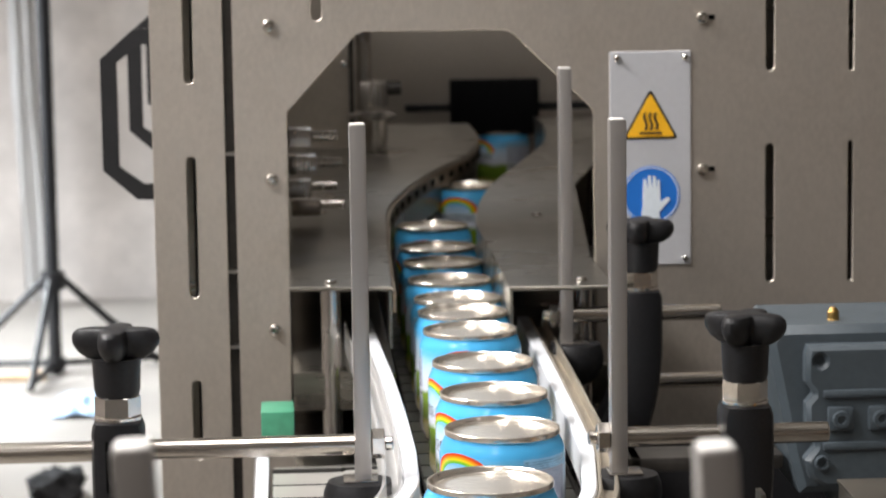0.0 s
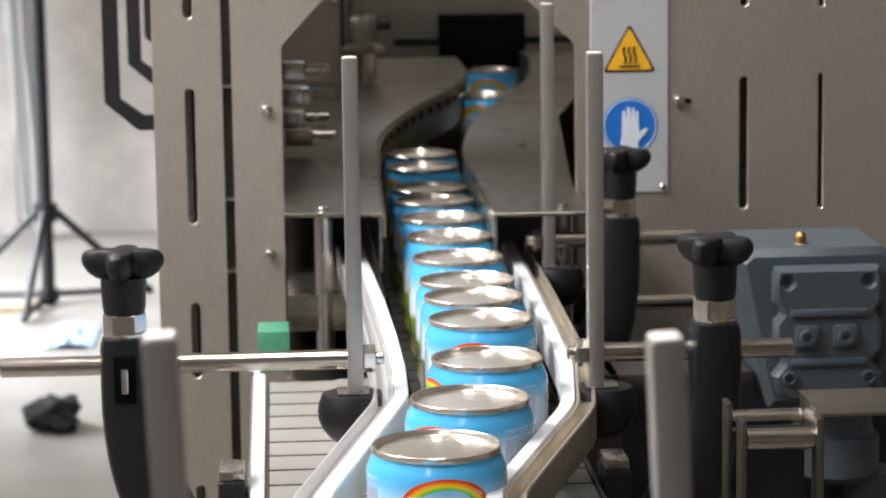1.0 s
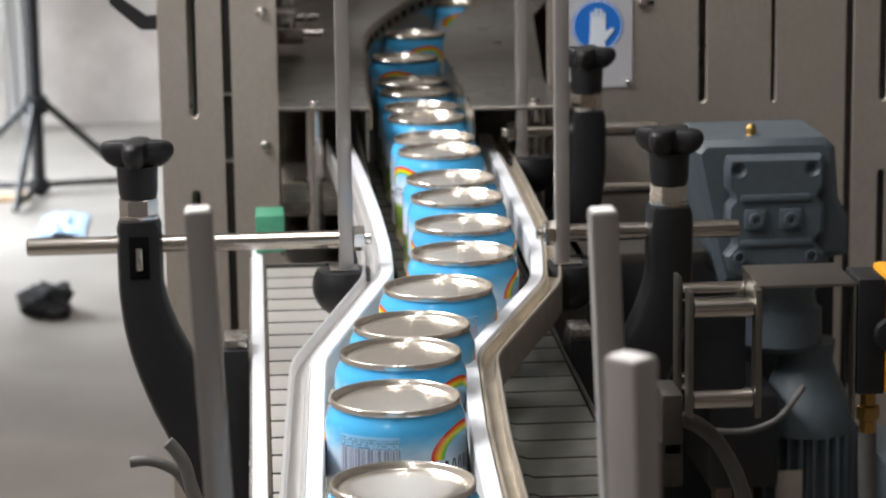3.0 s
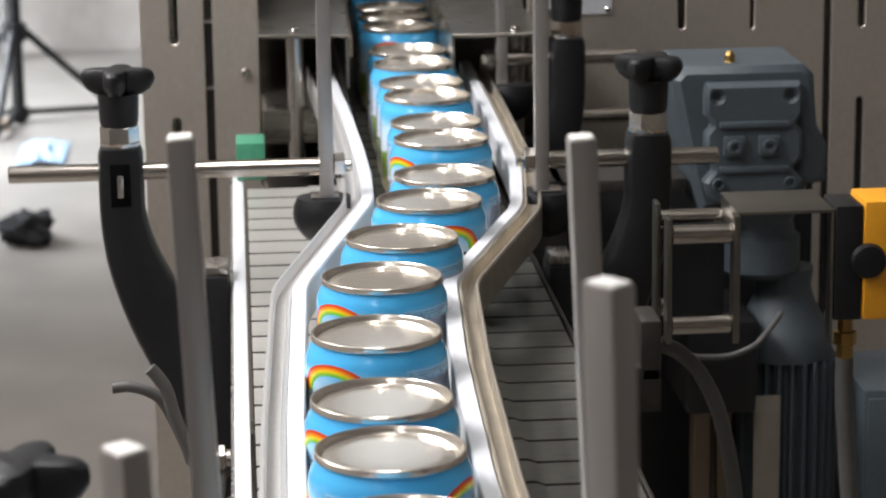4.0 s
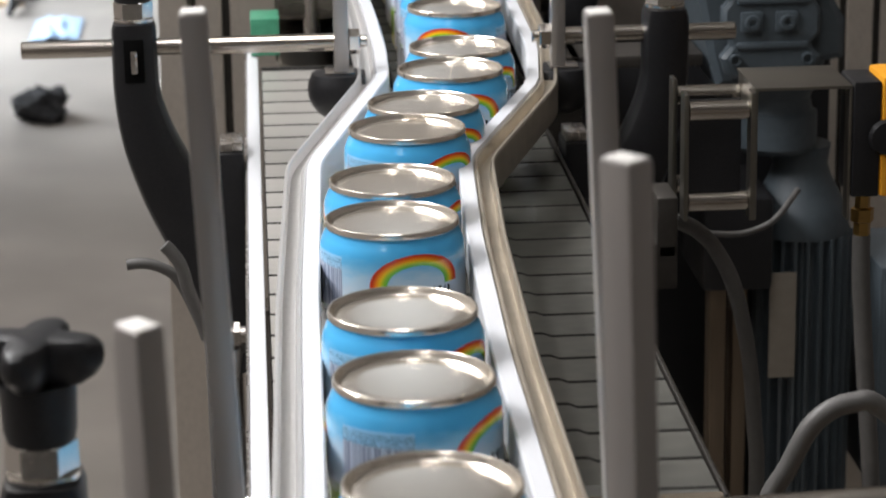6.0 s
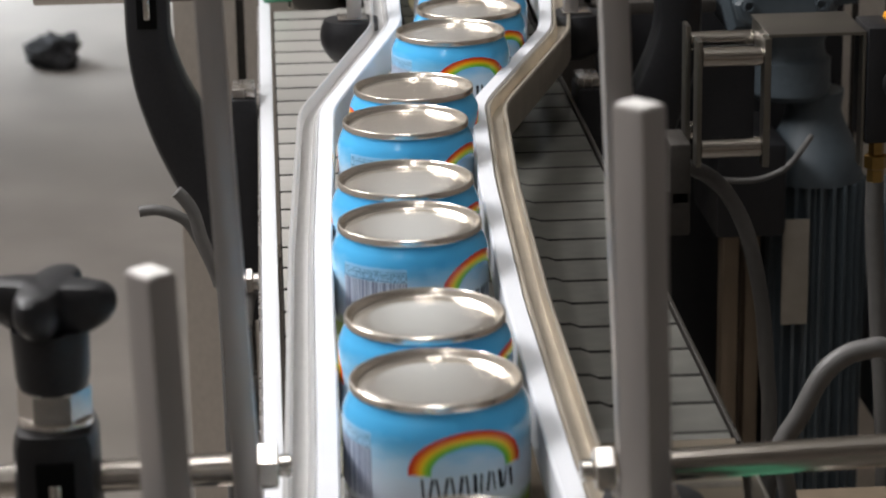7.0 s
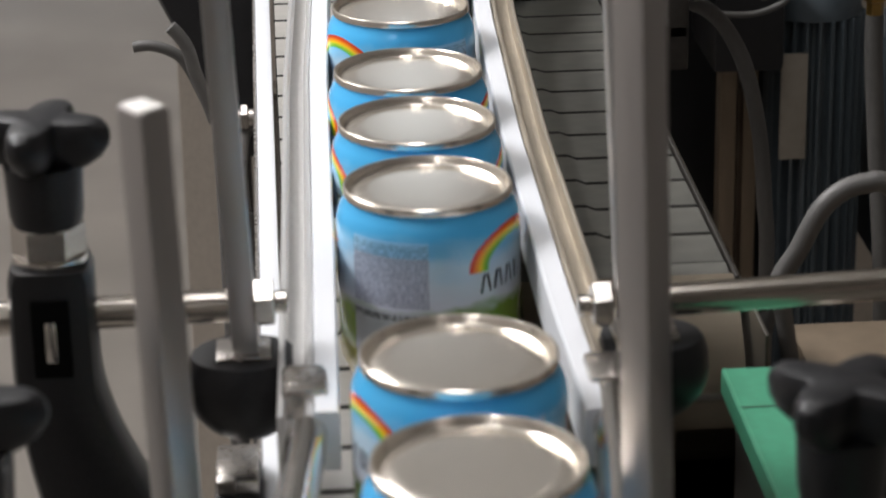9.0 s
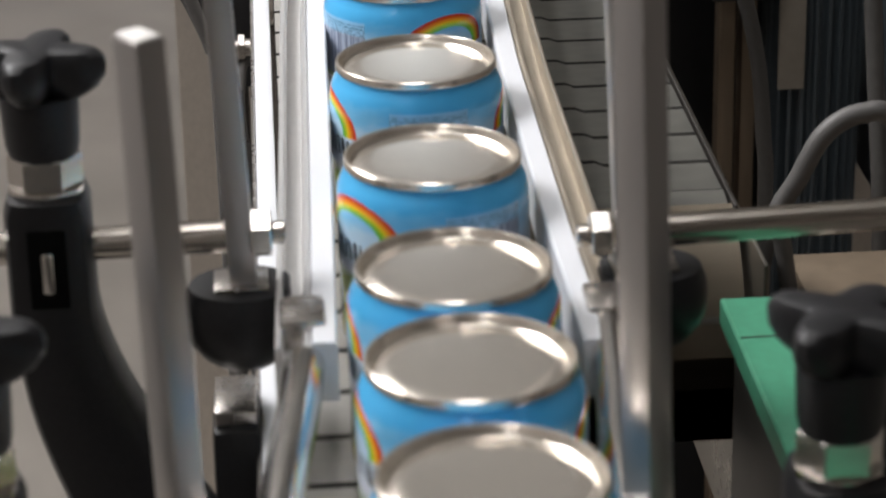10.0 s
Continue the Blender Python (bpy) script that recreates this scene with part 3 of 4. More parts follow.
for k in (-1, 0, 1):
    cx = 0.3012 + 0.0042 * k
    wave = [(cx + 0.0011 * math.sin(2 * math.pi * s), 1.1560 + 0.0135 * s) for s in np.linspace(0, 1, 11)]
    flat_sign("heat_wave", [(a - 0.0007, b) for a, b in wave] + [(a + 0.0007, b) for a, b in reversed(wave)], SIGN_BLACK, 0.0016)
flat_sign("hot_plate_bar", [(0.2925, 1.1528), (0.3100, 1.1528), (0.3100, 1.1541), (0.2925, 1.1541)], SIGN_BLACK, 0.0016)
flat_sign("disc", circle(0.3016, 1.1042, 0.0231, 40), SIGN_BLUE, 0.0)
flat_sign("disc_rim", circle(0.3016, 1.1042, 0.0220, 40), SIGN_WHITE, 0.0003, [circle(0.3016, 1.1042, 0.0214, 40)])
glove = [(0.2935, 1.0845), (0.3085, 1.0845), (0.3080, 1.0905), (0.3125, 1.0960), (0.3165, 1.1005), (0.3155, 1.1022), (0.3135, 1.1018), (0.3088, 1.0988), (0.3086, 1.1060), (0.3083, 1.1160), (0.3068, 1.1165), (0.3058, 1.1080), (0.3050, 1.1190), (0.3032, 1.1192), (0.3024, 1.1085), (0.3010, 1.1198), (0.2992, 1.1196), (0.2990, 1.1080), (0.2972, 1.1170), (0.2955, 1.1165), (0.2950, 1.1060), (0.2948, 1.0960), (0.2940, 1.0905)]
flat_sign("glove", glove, SIGN_WHITE, 0.0008)

# ---- conveyor ----
conveyor = thing("conveyor", "stainless steel can conveyor with two grey plate chains", "conveyor")
part("wear_strip", boxes((-0.0105, -0.0015, -2.9, 2.09, 0.930, 0.9535), bevel=0.0015), WHITE, conveyor, "white plastic wear strip")
part("side_frame", boxes((-0.0125, -0.0108, -2.9, 2.12, 0.78, 0.948), bevel=0.001), STEEL, conveyor)
part("side_frame", boxes((0.2035, 0.2057, 1.02, 2.28, 0.78, 0.947), bevel=0.001), PLATE, conveyor)
part("chain_edge_strip", boxes((0.2012, 0.2030, 1.08, 2.28, 0.90, 0.951), bevel=0.0005), DARK, conveyor)
# Bed coloured near-black so the gaps between links look shaded.
part("chain_bed", boxes((0.002, 0.099, -2.9, 2.0, 0.915, 0.938), (0.103, 0.2005, 1.12, 5.55, 0.915, 0.938), bevel=0.001), DEEP_SHADE, conveyor)
part("side_frame", boxes((0.1005, 0.104, -2.9, 1.0, 0.78, 0.943), bevel=0.001), STEEL, conveyor)
part("cross_beam", boxes((0.106, 0.40, 0.875, 0.915, 0.83, 0.87), bevel=0.003), DRUM, conveyor)
for cy in (-2.4, -0.6, 0.7, 1.95):
    part("leg", boxes((-0.018, 0.012, cy - 0.02, cy + 0.02, 0.02, 0.78), bevel=0.003), STEEL, conveyor)
    part("leg", boxes((0.178, 0.208, cy - 0.02, cy + 0.02, 0.02, 0.78), bevel=0.003), STEEL, conveyor)
    part("leg_brace", boxes((0.012, 0.178, cy - 0.012, cy + 0.012, 0.70, 0.73), bevel=0.002), STEEL, conveyor)
    for fx in (-0.003, 0.193):
        part("foot", turned([(0, 0), (0.025, 0), (0.025, 0.006), (0.01, 0.012), (0.01, 0.03), (0, 0.03)], 18, centre=(fx, cy, 0)), BLACK, conveyor)
bm = bmesh.new()
arc = [(1.10 - 0.0590 * math.sin(a), 0.895 + 0.0590 * math.cos(a)) for a in np.linspace(0.30, math.pi / 2, 10)] + [(1.041, 0.88), (1.041, 0.855)]
rows = [[bm.verts.new((x, y, z)) for x in (0.1045, 0.2005)] for y, z in arc]
for a, b in zip(rows, rows[1:]):
    bm.faces.new((a[0], a[1], b[1], b[0]))
bmesh.ops.solidify(bm, geom=bm.faces[:], thickness=0.0015)
part("drum_cover", bm, DRUM, conveyor, "tan curved steel cover over the chain end")
part("drive_cover", boxes((0.226, 0.40, 0.945, 1.085, 0.80, 0.925), bevel=0.003), BROWN, conveyor, "steel drive cover beside the chain end")
part("cover_plate", boxes((0.2095, 0.2115, 1.36, 1.72, 0.80, 0.935), bevel=0.0008), PLATE, conveyor, "brownish steel cover plate")
solid("guide_block", boxes((-0.0068, 0.0165, 2.06, 2.10, 0.9545, 0.985), bevel=0.0015), GREEN, "small green plastic guide block on the conveyor", "guide block")
green = thing("guide_strip", "green plastic guide strip beside the chain end", "guide strip", pose(0, 0, 0))
part("strip_body", sheet([(0.1775, 0.52), (0.2035, 0.52), (0.2035, 0.9785), (0.1785, 0.979)], [], 0.012, pose(0, 0, 0.9445), 0.001), GREEN, green)
part("strip_joint", boxes((0.1785, 0.2035, 0.9395, 0.9403, 0.9500, 0.9508)), DARK, green)
part("strip_carrier", boxes((0.182, 0.200, 0.53, 0.97, 0.80, 0.938), bevel=0.001), DARK, green)

# ---- guide rails ----
LEFT_RAIL = [(0.0176, 0.822), (0.0212, 0.983), (0.0255, 1.216), (0.0345, 1.483), (0.0870, 1.715), (0.0897, 1.81), (0.0890, 1.92), (0.0865, 2.05), (0.0815, 2.20), (0.0790, 2.30)]
RIGHT_RAIL = [(0.1010, 0.815), (0.0998, 0.92), (0.1004, 1.12), (0.1055, 1.32), (0.1142, 1.487), (0.1760, 1.686), (0.1880, 1.80), (0.1900, 1.90), (0.1925, 2.08), (0.1945, 2.295)]


def bent_path(line, z, cut=0.020, steps=5):
    """Straight runs joined by short bends."""
    pts = [Vector((x, y, z)) for x, y in line]
    out = [pts[0]]
    for a, b, c in zip(pts, pts[1:], pts[2:]):
        p, q = b + (a - b).normalized() * cut, b + (c - b).normalized() * cut
        for k in range(steps + 1):
            t = k / steps
            out.append(p * (1 - t) ** 2 + b * 2 * t * (1 - t) + q * t * t)
    return out + [pts[-1]]


def guide_rail(line, side, label, metal):
    """A plastic strip held in an open steel channel; side is +1 where the channel lies towards +x."""
    root = thing("guide_rail", label, "guide rail", group="guide rails")
    path = bent_path(line, 1.0)
    s = side
    strip = [(0, -0.012), (0.0090 * s, -0.012), (0.0090 * s, 0.0088), (0.0083 * s, 0.0100), (0.0008 * s, 0.0100), (0, 0.009)]
    part("strip", sweep(path, strip), WHITE, root, "white plastic wear strip")
    profile = [(0.0094, -0.014), (0.0210, -0.014), (0.0216, -0.013), (0.0216, 0.0078), (0.0208, 0.0088), (0.0196, 0.0088), (0.0190, 0.0078), (0.0186, 0.0015), (0.0124, 0.0015), (0.0118, 0.0078), (0.0112, 0.0088), (0.0102, 0.0088), (0.0094, 0.0078)]
    part("channel", sweep(path, [(a * s, h) for a, h in profile]), metal, root, "open folded steel channel")
    return root


guide_rail(LEFT_RAIL, -1, "bent conveyor guide rail, white strip in a steel channel", BRIGHT)
guide_rail(RIGHT_RAIL, 1, "bent conveyor guide rail, white strip in a dull steel channel", RAILBACK)
tab = thing("joint_tab", "small bright steel tab on the rail joint", "bracket")
part("tab", sweep([(0.1258, 0.853, 1.006), (0.1225, 0.875, 1.006), (0.1200, 0.898, 1.006)], [(-0.0015, -0.010), (0.0015, -0.010), (0.0015, 0.006), (-0.0015, 0.006)]), BRIGHT, tab)
for pts in ([(0.0060, 0.822, 1.002), (0.0035, 0.79, 1.002), (-0.0035, 0.72, 1.002), (-0.010, 0.62, 1.002), (-0.012, 0.45, 1.002)], [(0.1130, 0.846, 1.004), (0.1085, 0.79, 1.004), (0.102, 0.72, 1.004), (0.099, 0.60, 1.004), (0.098, 0.45, 1.004)]):
    lead = thing("lead_rod", "polished round steel guide rod at the rail end", "guide rod", group="guide rods")
    part("bar", tube(pts, 0.0072, 18), SHINY, lead)
    part("end_block", boxes((pts[0][0] - 0.008, pts[0][0] + 0.008, 0.836, 0.860, 0.992, 1.0125), bevel=0.003), STEEL, lead)


# ---- rail brackets ----
def lobed_knob(cx, cy, z0, turn):
    """A four-lobed clamping knob on a hub."""
    n, bm = 48, bmesh.new()
    rings = []
    for h, f in ((0.0, 0.66), (0.0035, 0.86), (0.008, 0.98), (0.0115, 1.0), (0.0145, 0.97), (0.0165, 0.88), (0.0172, 0.74)):
        ring = []
        for i in range(n):
            a = 2 * math.pi * i / n
            r = (0.0188 + 0.0066 * math.cos(4 * a + turn)) * f
            ring.append(bm.verts.new((cx + r * math.cos(a), cy + r * math.sin(a), z0 + h)))
        rings.append(ring)
    for a, b in zip(rings, rings[1:]):
        for i in range(n):
            bm.faces.new((a[i], a[(i + 1) % n], b[(i + 1) % n], b[i]))
    bm.faces.new(rings[0][::-1])
    bm.faces.new(rings[-1])
    return bm


def rail_bracket(y, side, head, bar_x, clamp_x, rod_in, rod_out, top=1.2135, drop=0.0, reach=0.0712, twist=0.0, lean=0.0, knob_turn=0.5, rod_tilt=0.0, rod_drop=0.0):
    """A black swan-neck bracket: head and knob, cross rod, upright bar and rail clamp. side -1: it stands at the -x side."""
    s = side
    root = thing("rail_bracket", "black plastic conveyor rail bracket with knob, steel rod and bar", "bracket", pose(0, y, -drop), "rail brackets")
    # Swan neck: the outline in x-z, with x measured outwards from the conveyor.
    mid = [(0.0, 1.047), (0.0, 1.02), (0.0008, 0.995), (0.0075, 0.965), (0.022, 0.930), (0.0395, 0.895), (0.053, 0.865), (0.060, 0.83)]
    half = [0.0168, 0.0172, 0.0175, 0.0204, 0.0240, 0.0254, 0.0242, 0.021]
    bm = bmesh.new()
    fine = smooth_path([(a, h, b) for (a, b), h in zip(mid, half)], 4)
    rings = []
    for i, p in enumerate(fine):
        d = fine[min(i + 1, len(fine) - 1)] - fine[max(i - 1, 0)]
        d = Vector((d.x, 0, d.z)).normalized()
        nx = Vector((-d.z, 0, d.x)) * -1
        w, t = p.y * (0.9 if i else 0.8), 0.0165
        loop = []
        for a in range(16):
            c, q = math.cos(2 * math.pi * a / 16), math.sin(2 * math.pi * a / 16)
            e = 0.45
            off = nx * (math.copysign(abs(c) ** e, c) * w) + Vector((0, math.copysign(abs(q) ** e, q) * t, 0))
            v = Vector((p.x, 0, p.z)) + off
            loop.append(bm.verts.new((head + (-s) * v.x, v.y, v.z)))
        rings.append(loop)
    for a, b in zip(rings, rings[1:]):
        for i in range(16):
            bm.faces.new((a[i], a[(i + 1) % 16], b[(i + 1) % 16], b[i]))
    bm.faces.new(rings[0][::-1])
    bm.faces.new(rings[-1])
    bmesh.ops.recalc_face_normals(bm, faces=bm.faces[:])
    neck = part("arm", bm, BLACK, root, "curved black plastic arm")
    if s < 0:
        # No hole is cut: a black block imitates the slot's shade.
        part("slot_shade", boxes((head - 0.0068, head + 0.0068, -0.0172, -0.0155, 1.008, 1.0375), bevel=0.001), DEEP_SHADE, neck)
        part("slot_screw", boxes((head - 0.0022, head + 0.0022, -0.0190, -0.0170, 1.0145, 1.0300), bevel=0.0009), SHINY, neck)
    knob = part("knob", lobed_knob(head, 0, 1.0830, knob_turn), BLACK, root, "black lobed clamping knob")
    part("hub", turned([(0, 0), (0.0122, 0), (0.0132, 0.004), (0.0140, 0.022), (0, 0.022)], 28, centre=(head, 0, 1.0612)), BLACK, knob)
    part("nut", hexagon(1.0495, 1.0612, head, 0, 0.0132, "z"), SHINY, root)
    part("washer", turned([(0, 0), (0.0135, 0), (0.0135, 0.002), (0, 0.002)], 24, centre=(head, 0, 1.0475)), SHINY, root)
    tilted = pose(bar_x, 0, 1.0290 - rod_drop, 0, -rod_tilt, 0) @ Matrix.Translation((-bar_x, 0, -1.0290))

    def on_rod(bm):
        bmesh.ops.transform(bm, matrix=tilted, verts=bm.verts[:])
        return bm

    part("cross_rod", on_rod(rod(min(rod_in, rod_out), max(rod_in, rod_out), 0, 1.0290, 0.0060)), ROD, root, "round steel cross rod")
    bm = boxes((-0.0048, 0.0048, -0.0062, 0.0062, 0.995, top), bevel=0.0009)
    bmesh.ops.transform(bm, matrix=pose(bar_x, 0, 1.05, 0, -lean, 0) @ pose(0, 0, -1.05, 0, 0, twist), verts=bm.verts[:])
    bar = part("upright_bar", bm, BAR, root, "square steel bar")
    # Thin pale cap added for the bright glare on top of the bar.
    bm = boxes((-0.0040, 0.0040, -0.0054, 0.0054, top + 0.00005, top + 0.0007), bevel=0.0003)
    bmesh.ops.transform(bm, matrix=pose(bar_x, 0, 1.05, 0, -lean, 0) @ pose(0, 0, -1.05, 0, 0, twist), verts=bm.verts[:])
    part("lit_bar_cap", bm, LIT_TOP, bar, "pale cap imitating the glare on the bar's top")
    a, b = (bar_x + 0.0050, bar_x + 0.0125) if s < 0 else (bar_x - 0.0125, bar_x - 0.0050)
    part("rod_nut", on_rod(hexagon(a, b, 0, 1.0290, 0.0088)), SHINY, root)
    a, b = (b, b + 0.005) if s < 0 else (a - 0.005, a)
    part("thread_end", on_rod(rod(a, b, 0, 1.0290, 0.0042, n=16)), SHINY, root)
    # Rounded rail clamp: a ball cut flat on top and towards the rail.
    bm = bmesh.new()
    bmesh.ops.create_uvsphere(bm, u_segments=20, v_segments=12, radius=0.0222)
    for v in bm.verts:
        v.co.z = min(v.co.z, 0.0115)
        v.co.x = -s * min(-s * v.co.x, 0.0175)
        v.co.y *= 0.9
    bmesh.ops.translate(bm, vec=(clamp_x, 0, 0.9965), verts=bm.verts[:])
    ball = part("rail_clamp", bm, BLACK, root, "rounded black rail clamp")
    part("clamp_face", boxes((clamp_x - 0.010, clamp_x + 0.010, -0.010, 0.010, 1.0082, 1.0095), bevel=0.001), STEEL, ball)
    # Foot of the arm, bolted to the conveyor's flank.
    f0, f1 = head - s * 0.054, head - s * reach
    part("foot_block", boxes((min(f0, f1), max(f0, f1), -0.020, 0.020, 0.80, 0.958), bevel=0.003), BLACK, root)
    part("foot_insert", boxes((min(f0, f1) + 0.001, max(f0, f1) - 0.001, -0.016, 0.016, 0.9582, 0.9640), bevel=0.001), STEEL, root)
    return root


rail_bracket(1.74, -1, -0.0840, 0.0555, 0.0540, -0.1600, 0.0600)
rail_bracket(1.74, 1, 0.2775, 0.2035, 0.2070, 0.2000, 0.3263, knob_turn=2.3)
rail_bracket(2.18, 1, 0.2770, 0.2210, 0.2270, 0.2180, 0.3375, knob_turn=1.2)
rail_bracket(0.883, -1, -0.0820, -0.0158, -0.0150, -0.1600, -0.0130, lean=2.2, knob_turn=1.0, rod_tilt=1.2, rod_drop=0.0025)
rail_bracket(0.883, 1, 0.2770, 0.1240, 0.1330, 0.1200, 0.3400, top=1.2095, lean=2.4, knob_turn=2.0, rod_tilt=1.8, rod_drop=0.0085)
rail_bracket(0.700, -1, -0.0930, -0.0330, -0.0320, -0.1600, -0.0285, top=1.1835, drop=0.024, reach=0.080, twist=36, lean=1.4, knob_turn=0.2)
rail_bracket(0.700, 1, 0.1630, 0.1055, 0.1175, 0.1015, 0.2600, top=1.2345, drop=0.0315, reach=0.058, twist=36, lean=1.5, knob_turn=2.8)

# ---- gear motor ----
motor = thing("gear_motor", "blue-grey painted gear motor beside the conveyor", "motor", pose(0, 1.95, 0))
body = [(0.337, 1.044), (0.342, 1.049), (0.432, 1.049), (0.437, 1.044), (0.440, 1.005), (0.448, 0.990), (0.448, 0.966), (0.433, 0.964), (0.426, 0.946), (0.358, 0.946), (0.352, 0.968), (0.346, 1.000)]
part("gearbox", sheet(body, [], 0.098, pose(0, 0.055, 0, 90, 0, 0), 0.0055), MOTOR, motor)
front = [(0.358, 1.0405), (0.426, 1.0405), (0.4275, 1.036), (0.4275, 1.020), (0.423, 1.014), (0.423, 1.009), (0.4275, 1.004), (0.4275, 0.986), (0.421, 0.979), (0.421, 0.974), (0.428, 0.966), (0.426, 0.956), (0.418, 0.951), (0.368, 0.951), (0.360, 0.956), (0.357, 0.966), (0.3635, 0.974), (0.3635, 0.979), (0.3575, 0.986), (0.3575, 1.004), (0.362, 1.009), (0.362, 1.014), (0.357, 1.020), (0.357, 1.036)]
part("gearbox_cover", sheet(front, [circle(0.3635, 1.0335, 0.0062, 14), circle(0.4205, 1.0335, 0.0062, 14)], 0.016, pose(0, -0.002, 0, 90, 0, 0), 0.003), MOTOR, motor)
for cx, cz in ((0.3635, 1.0335), (0.4205, 1.0335), (0.3645, 0.9655), (0.4205, 0.9655)):
    part("corner_boss", turned([(0, 0.0015), (0.0030, 0.0015), (0.0034, 0.004), (0.0046, 0.004), (0.0050, 0)], 14, "-y", (cx, -0.0095 if cz < 1 else -0.004, cz)), MOTOR, motor)
for cx in (0.3766, 0.4037):
    part("screw_seat", boxes((cx - 0.0085, cx + 0.0085, -0.0135, -0.008, 0.987, 1.003), bevel=0.002), MOTOR, motor)
    part("screw", turned([(0, 0.001), (0.0028, 0.001), (0.003, 0.003), (0.0055, 0.003), (0.006, 0)], 16, "-y", (cx, -0.0130, 0.995)), MOTOR, motor)
for rz in (1.0115, 0.9765):
    part("rib", boxes((0.365, 0.420, -0.0125, -0.006, rz - 0.0028, rz + 0.0028), bevel=0.0022), MOTOR, motor)
part("cap_screw", boxes((0.352, 0.360, 0.012, 0.020, 1.049, 1.0515), bevel=0.001), MOTOR, motor)
part("cap_screw", boxes((0.402, 0.410, 0.012, 0.020, 1.049, 1.0515), bevel=0.001), MOTOR, motor)
part("vent_plug", turned([(0, 0), (0.006, 0), (0.006, 0.004), (0.004, 0.006), (0.004, 0.011), (0.002, 0.014), (0, 0.014)], 12, centre=(0.380, 0.03, 1.049)), BRASS, motor)
part("neck", turned([(0.038, 0.955), (0.034, 0.94), (0.027, 0.925), (0.029, 0.915), (0.033, 0.912), (0.033, 0.886), (0.028, 0.881), (0, 0.881)], 36, centre=(0.408, 0.045, 0)), MOTOR, motor)
part("bell", turned([(0, 0.884), (0.024, 0.884), (0.022, 0.868), (0.025, 0.858), (0.036, 0.836), (0.040, 0.826), (0.040, 0.812), (0, 0.812)], 36, centre=(0.430, 0.05, 0)), MOTOR, motor, "bell-shaped motor flange")
bm = bmesh.new()
rings = []
for h in (0.45, 0.812):
    ring = []
    for i in range(96):
        a = 2 * math.pi * i / 96
        r = 0.040 if (i // 2) % 2 else 0.032
        ring.append(bm.verts.new((0.434 + r * math.cos(a), 0.05 + r * math.sin(a), h)))
    rings.append(ring)
for i in range(96):
    bm.faces.new((rings[0][i], rings[0][(i + 1) % 96], rings[1][(i + 1) % 96], rings[1][i]))
bm.faces.new(rings[0][::-1])
bm.faces.new(rings[1])
part("finned_body", bm, MOTOR, motor, "cooling fins round the motor")
part("rating_plate", boxes((0.399, 0.4205, 0.008, 0.010, 0.700, 0.788), bevel=0.0008), LABEL, motor, "worn metal rating plate")
part("terminal_box", boxes((0.340, 0.396, -0.02, 0.09, 0.782, 0.858), bevel=0.006), BLACK, motor)
part("post", boxes((0.3535, 0.3665, 0.02, 0.045, 0.10, 0.781), bevel=0.002), BROWN, motor, "brownish steel post")
part("post", boxes((0.3735, 0.3855, 0.03, 0.055, 0.10, 0.781), bevel=0.002), BROWN, motor, "brownish steel post")
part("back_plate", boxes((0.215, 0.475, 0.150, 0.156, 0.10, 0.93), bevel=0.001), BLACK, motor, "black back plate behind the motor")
part("post_base", boxes((0.34, 0.48, 0.0, 0.156, 0.0, 0.10), bevel=0.003), DARK, motor)
part("fan_cowl", turned([(0, 0.36), (0.036, 0.36), (0.041, 0.37), (0.042, 0.455), (0, 0.455)], 36, centre=(0.434, 0.05, 0)), MOTOR, motor)
part("mount_plate", boxes((0.24, 0.345, 0.02, 0.09, 0.955, 0.965), (0.212, 0.25, 0.02, 0.09, 0.78, 0.965), bevel=0.002), DARK, motor)
part("stay", boxes((0.420, 0.448, 0.036, 0.064, 0.10, 0.362), bevel=0.002), DARK, motor)

# ---- sensor bracket with standoff rods and switch ----
stand = thing("sensor_bracket", "folded steel sensor bracket on standoff rods", "bracket", pose(0, 1.55, 0))
part("hood", boxes((0.3035, 0.3645, -0.002, 0.060, 1.0290, 1.0310), (0.3035, 0.3055, -0.002, 0.0, 0.9480, 1.0290), (0.3035, 0.3055, 0.0, 0.055, 1.005, 1.0290), (0.3625, 0.3645, -0.002, 0.010, 0.945, 1.0290), bevel=0.0006), PLATE, stand, "folded brownish steel hood")
part("front_leg", boxes((0.3010, 0.3050, -0.003, 0.010, 0.9470, 1.0285), bevel=0.0006), PLATE, stand)
part("flank_plate", boxes((0.2595, 0.2625, -0.003, 0.012, 0.948, 1.028), bevel=0.0006), PLATE, stand)
for rz in (1.0165, 0.9585):
    part("standoff", rod(0.2626, 0.3010, 0.004, rz, 0.0062), ROD, stand)
    part("standoff", rod(0.2626, 0.3034, 0.050, rz, 0.0062), ROD, stand)
part("flank_plate", boxes((0.2595, 0.2625, 0.042, 0.058, 0.948, 1.028), bevel=0.0006), PLATE, stand)
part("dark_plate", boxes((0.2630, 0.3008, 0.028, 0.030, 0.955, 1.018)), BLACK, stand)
part("stem", boxes((0.212, 0.2585, 0.01, 0.05, 0.90, 0.930), (0.245, 0.2585, 0.01, 0.05, 0.92, 0.96), bevel=0.002), DARK, stand)
switch = thing("limit_switch", "yellow and black switch box with a brass cable gland", "switch", pose(0, 1.55, 0))
part("black_half", boxes((0.3650, 0.3822, -0.004, 0.034, 0.9600, 1.0335), bevel=0.0015), BLACK, switch)
part("yellow_half", boxes((0.3825, 0.420, -0.006, 0.036, 0.9600, 1.0365), bevel=0.003), YELLOW, switch)
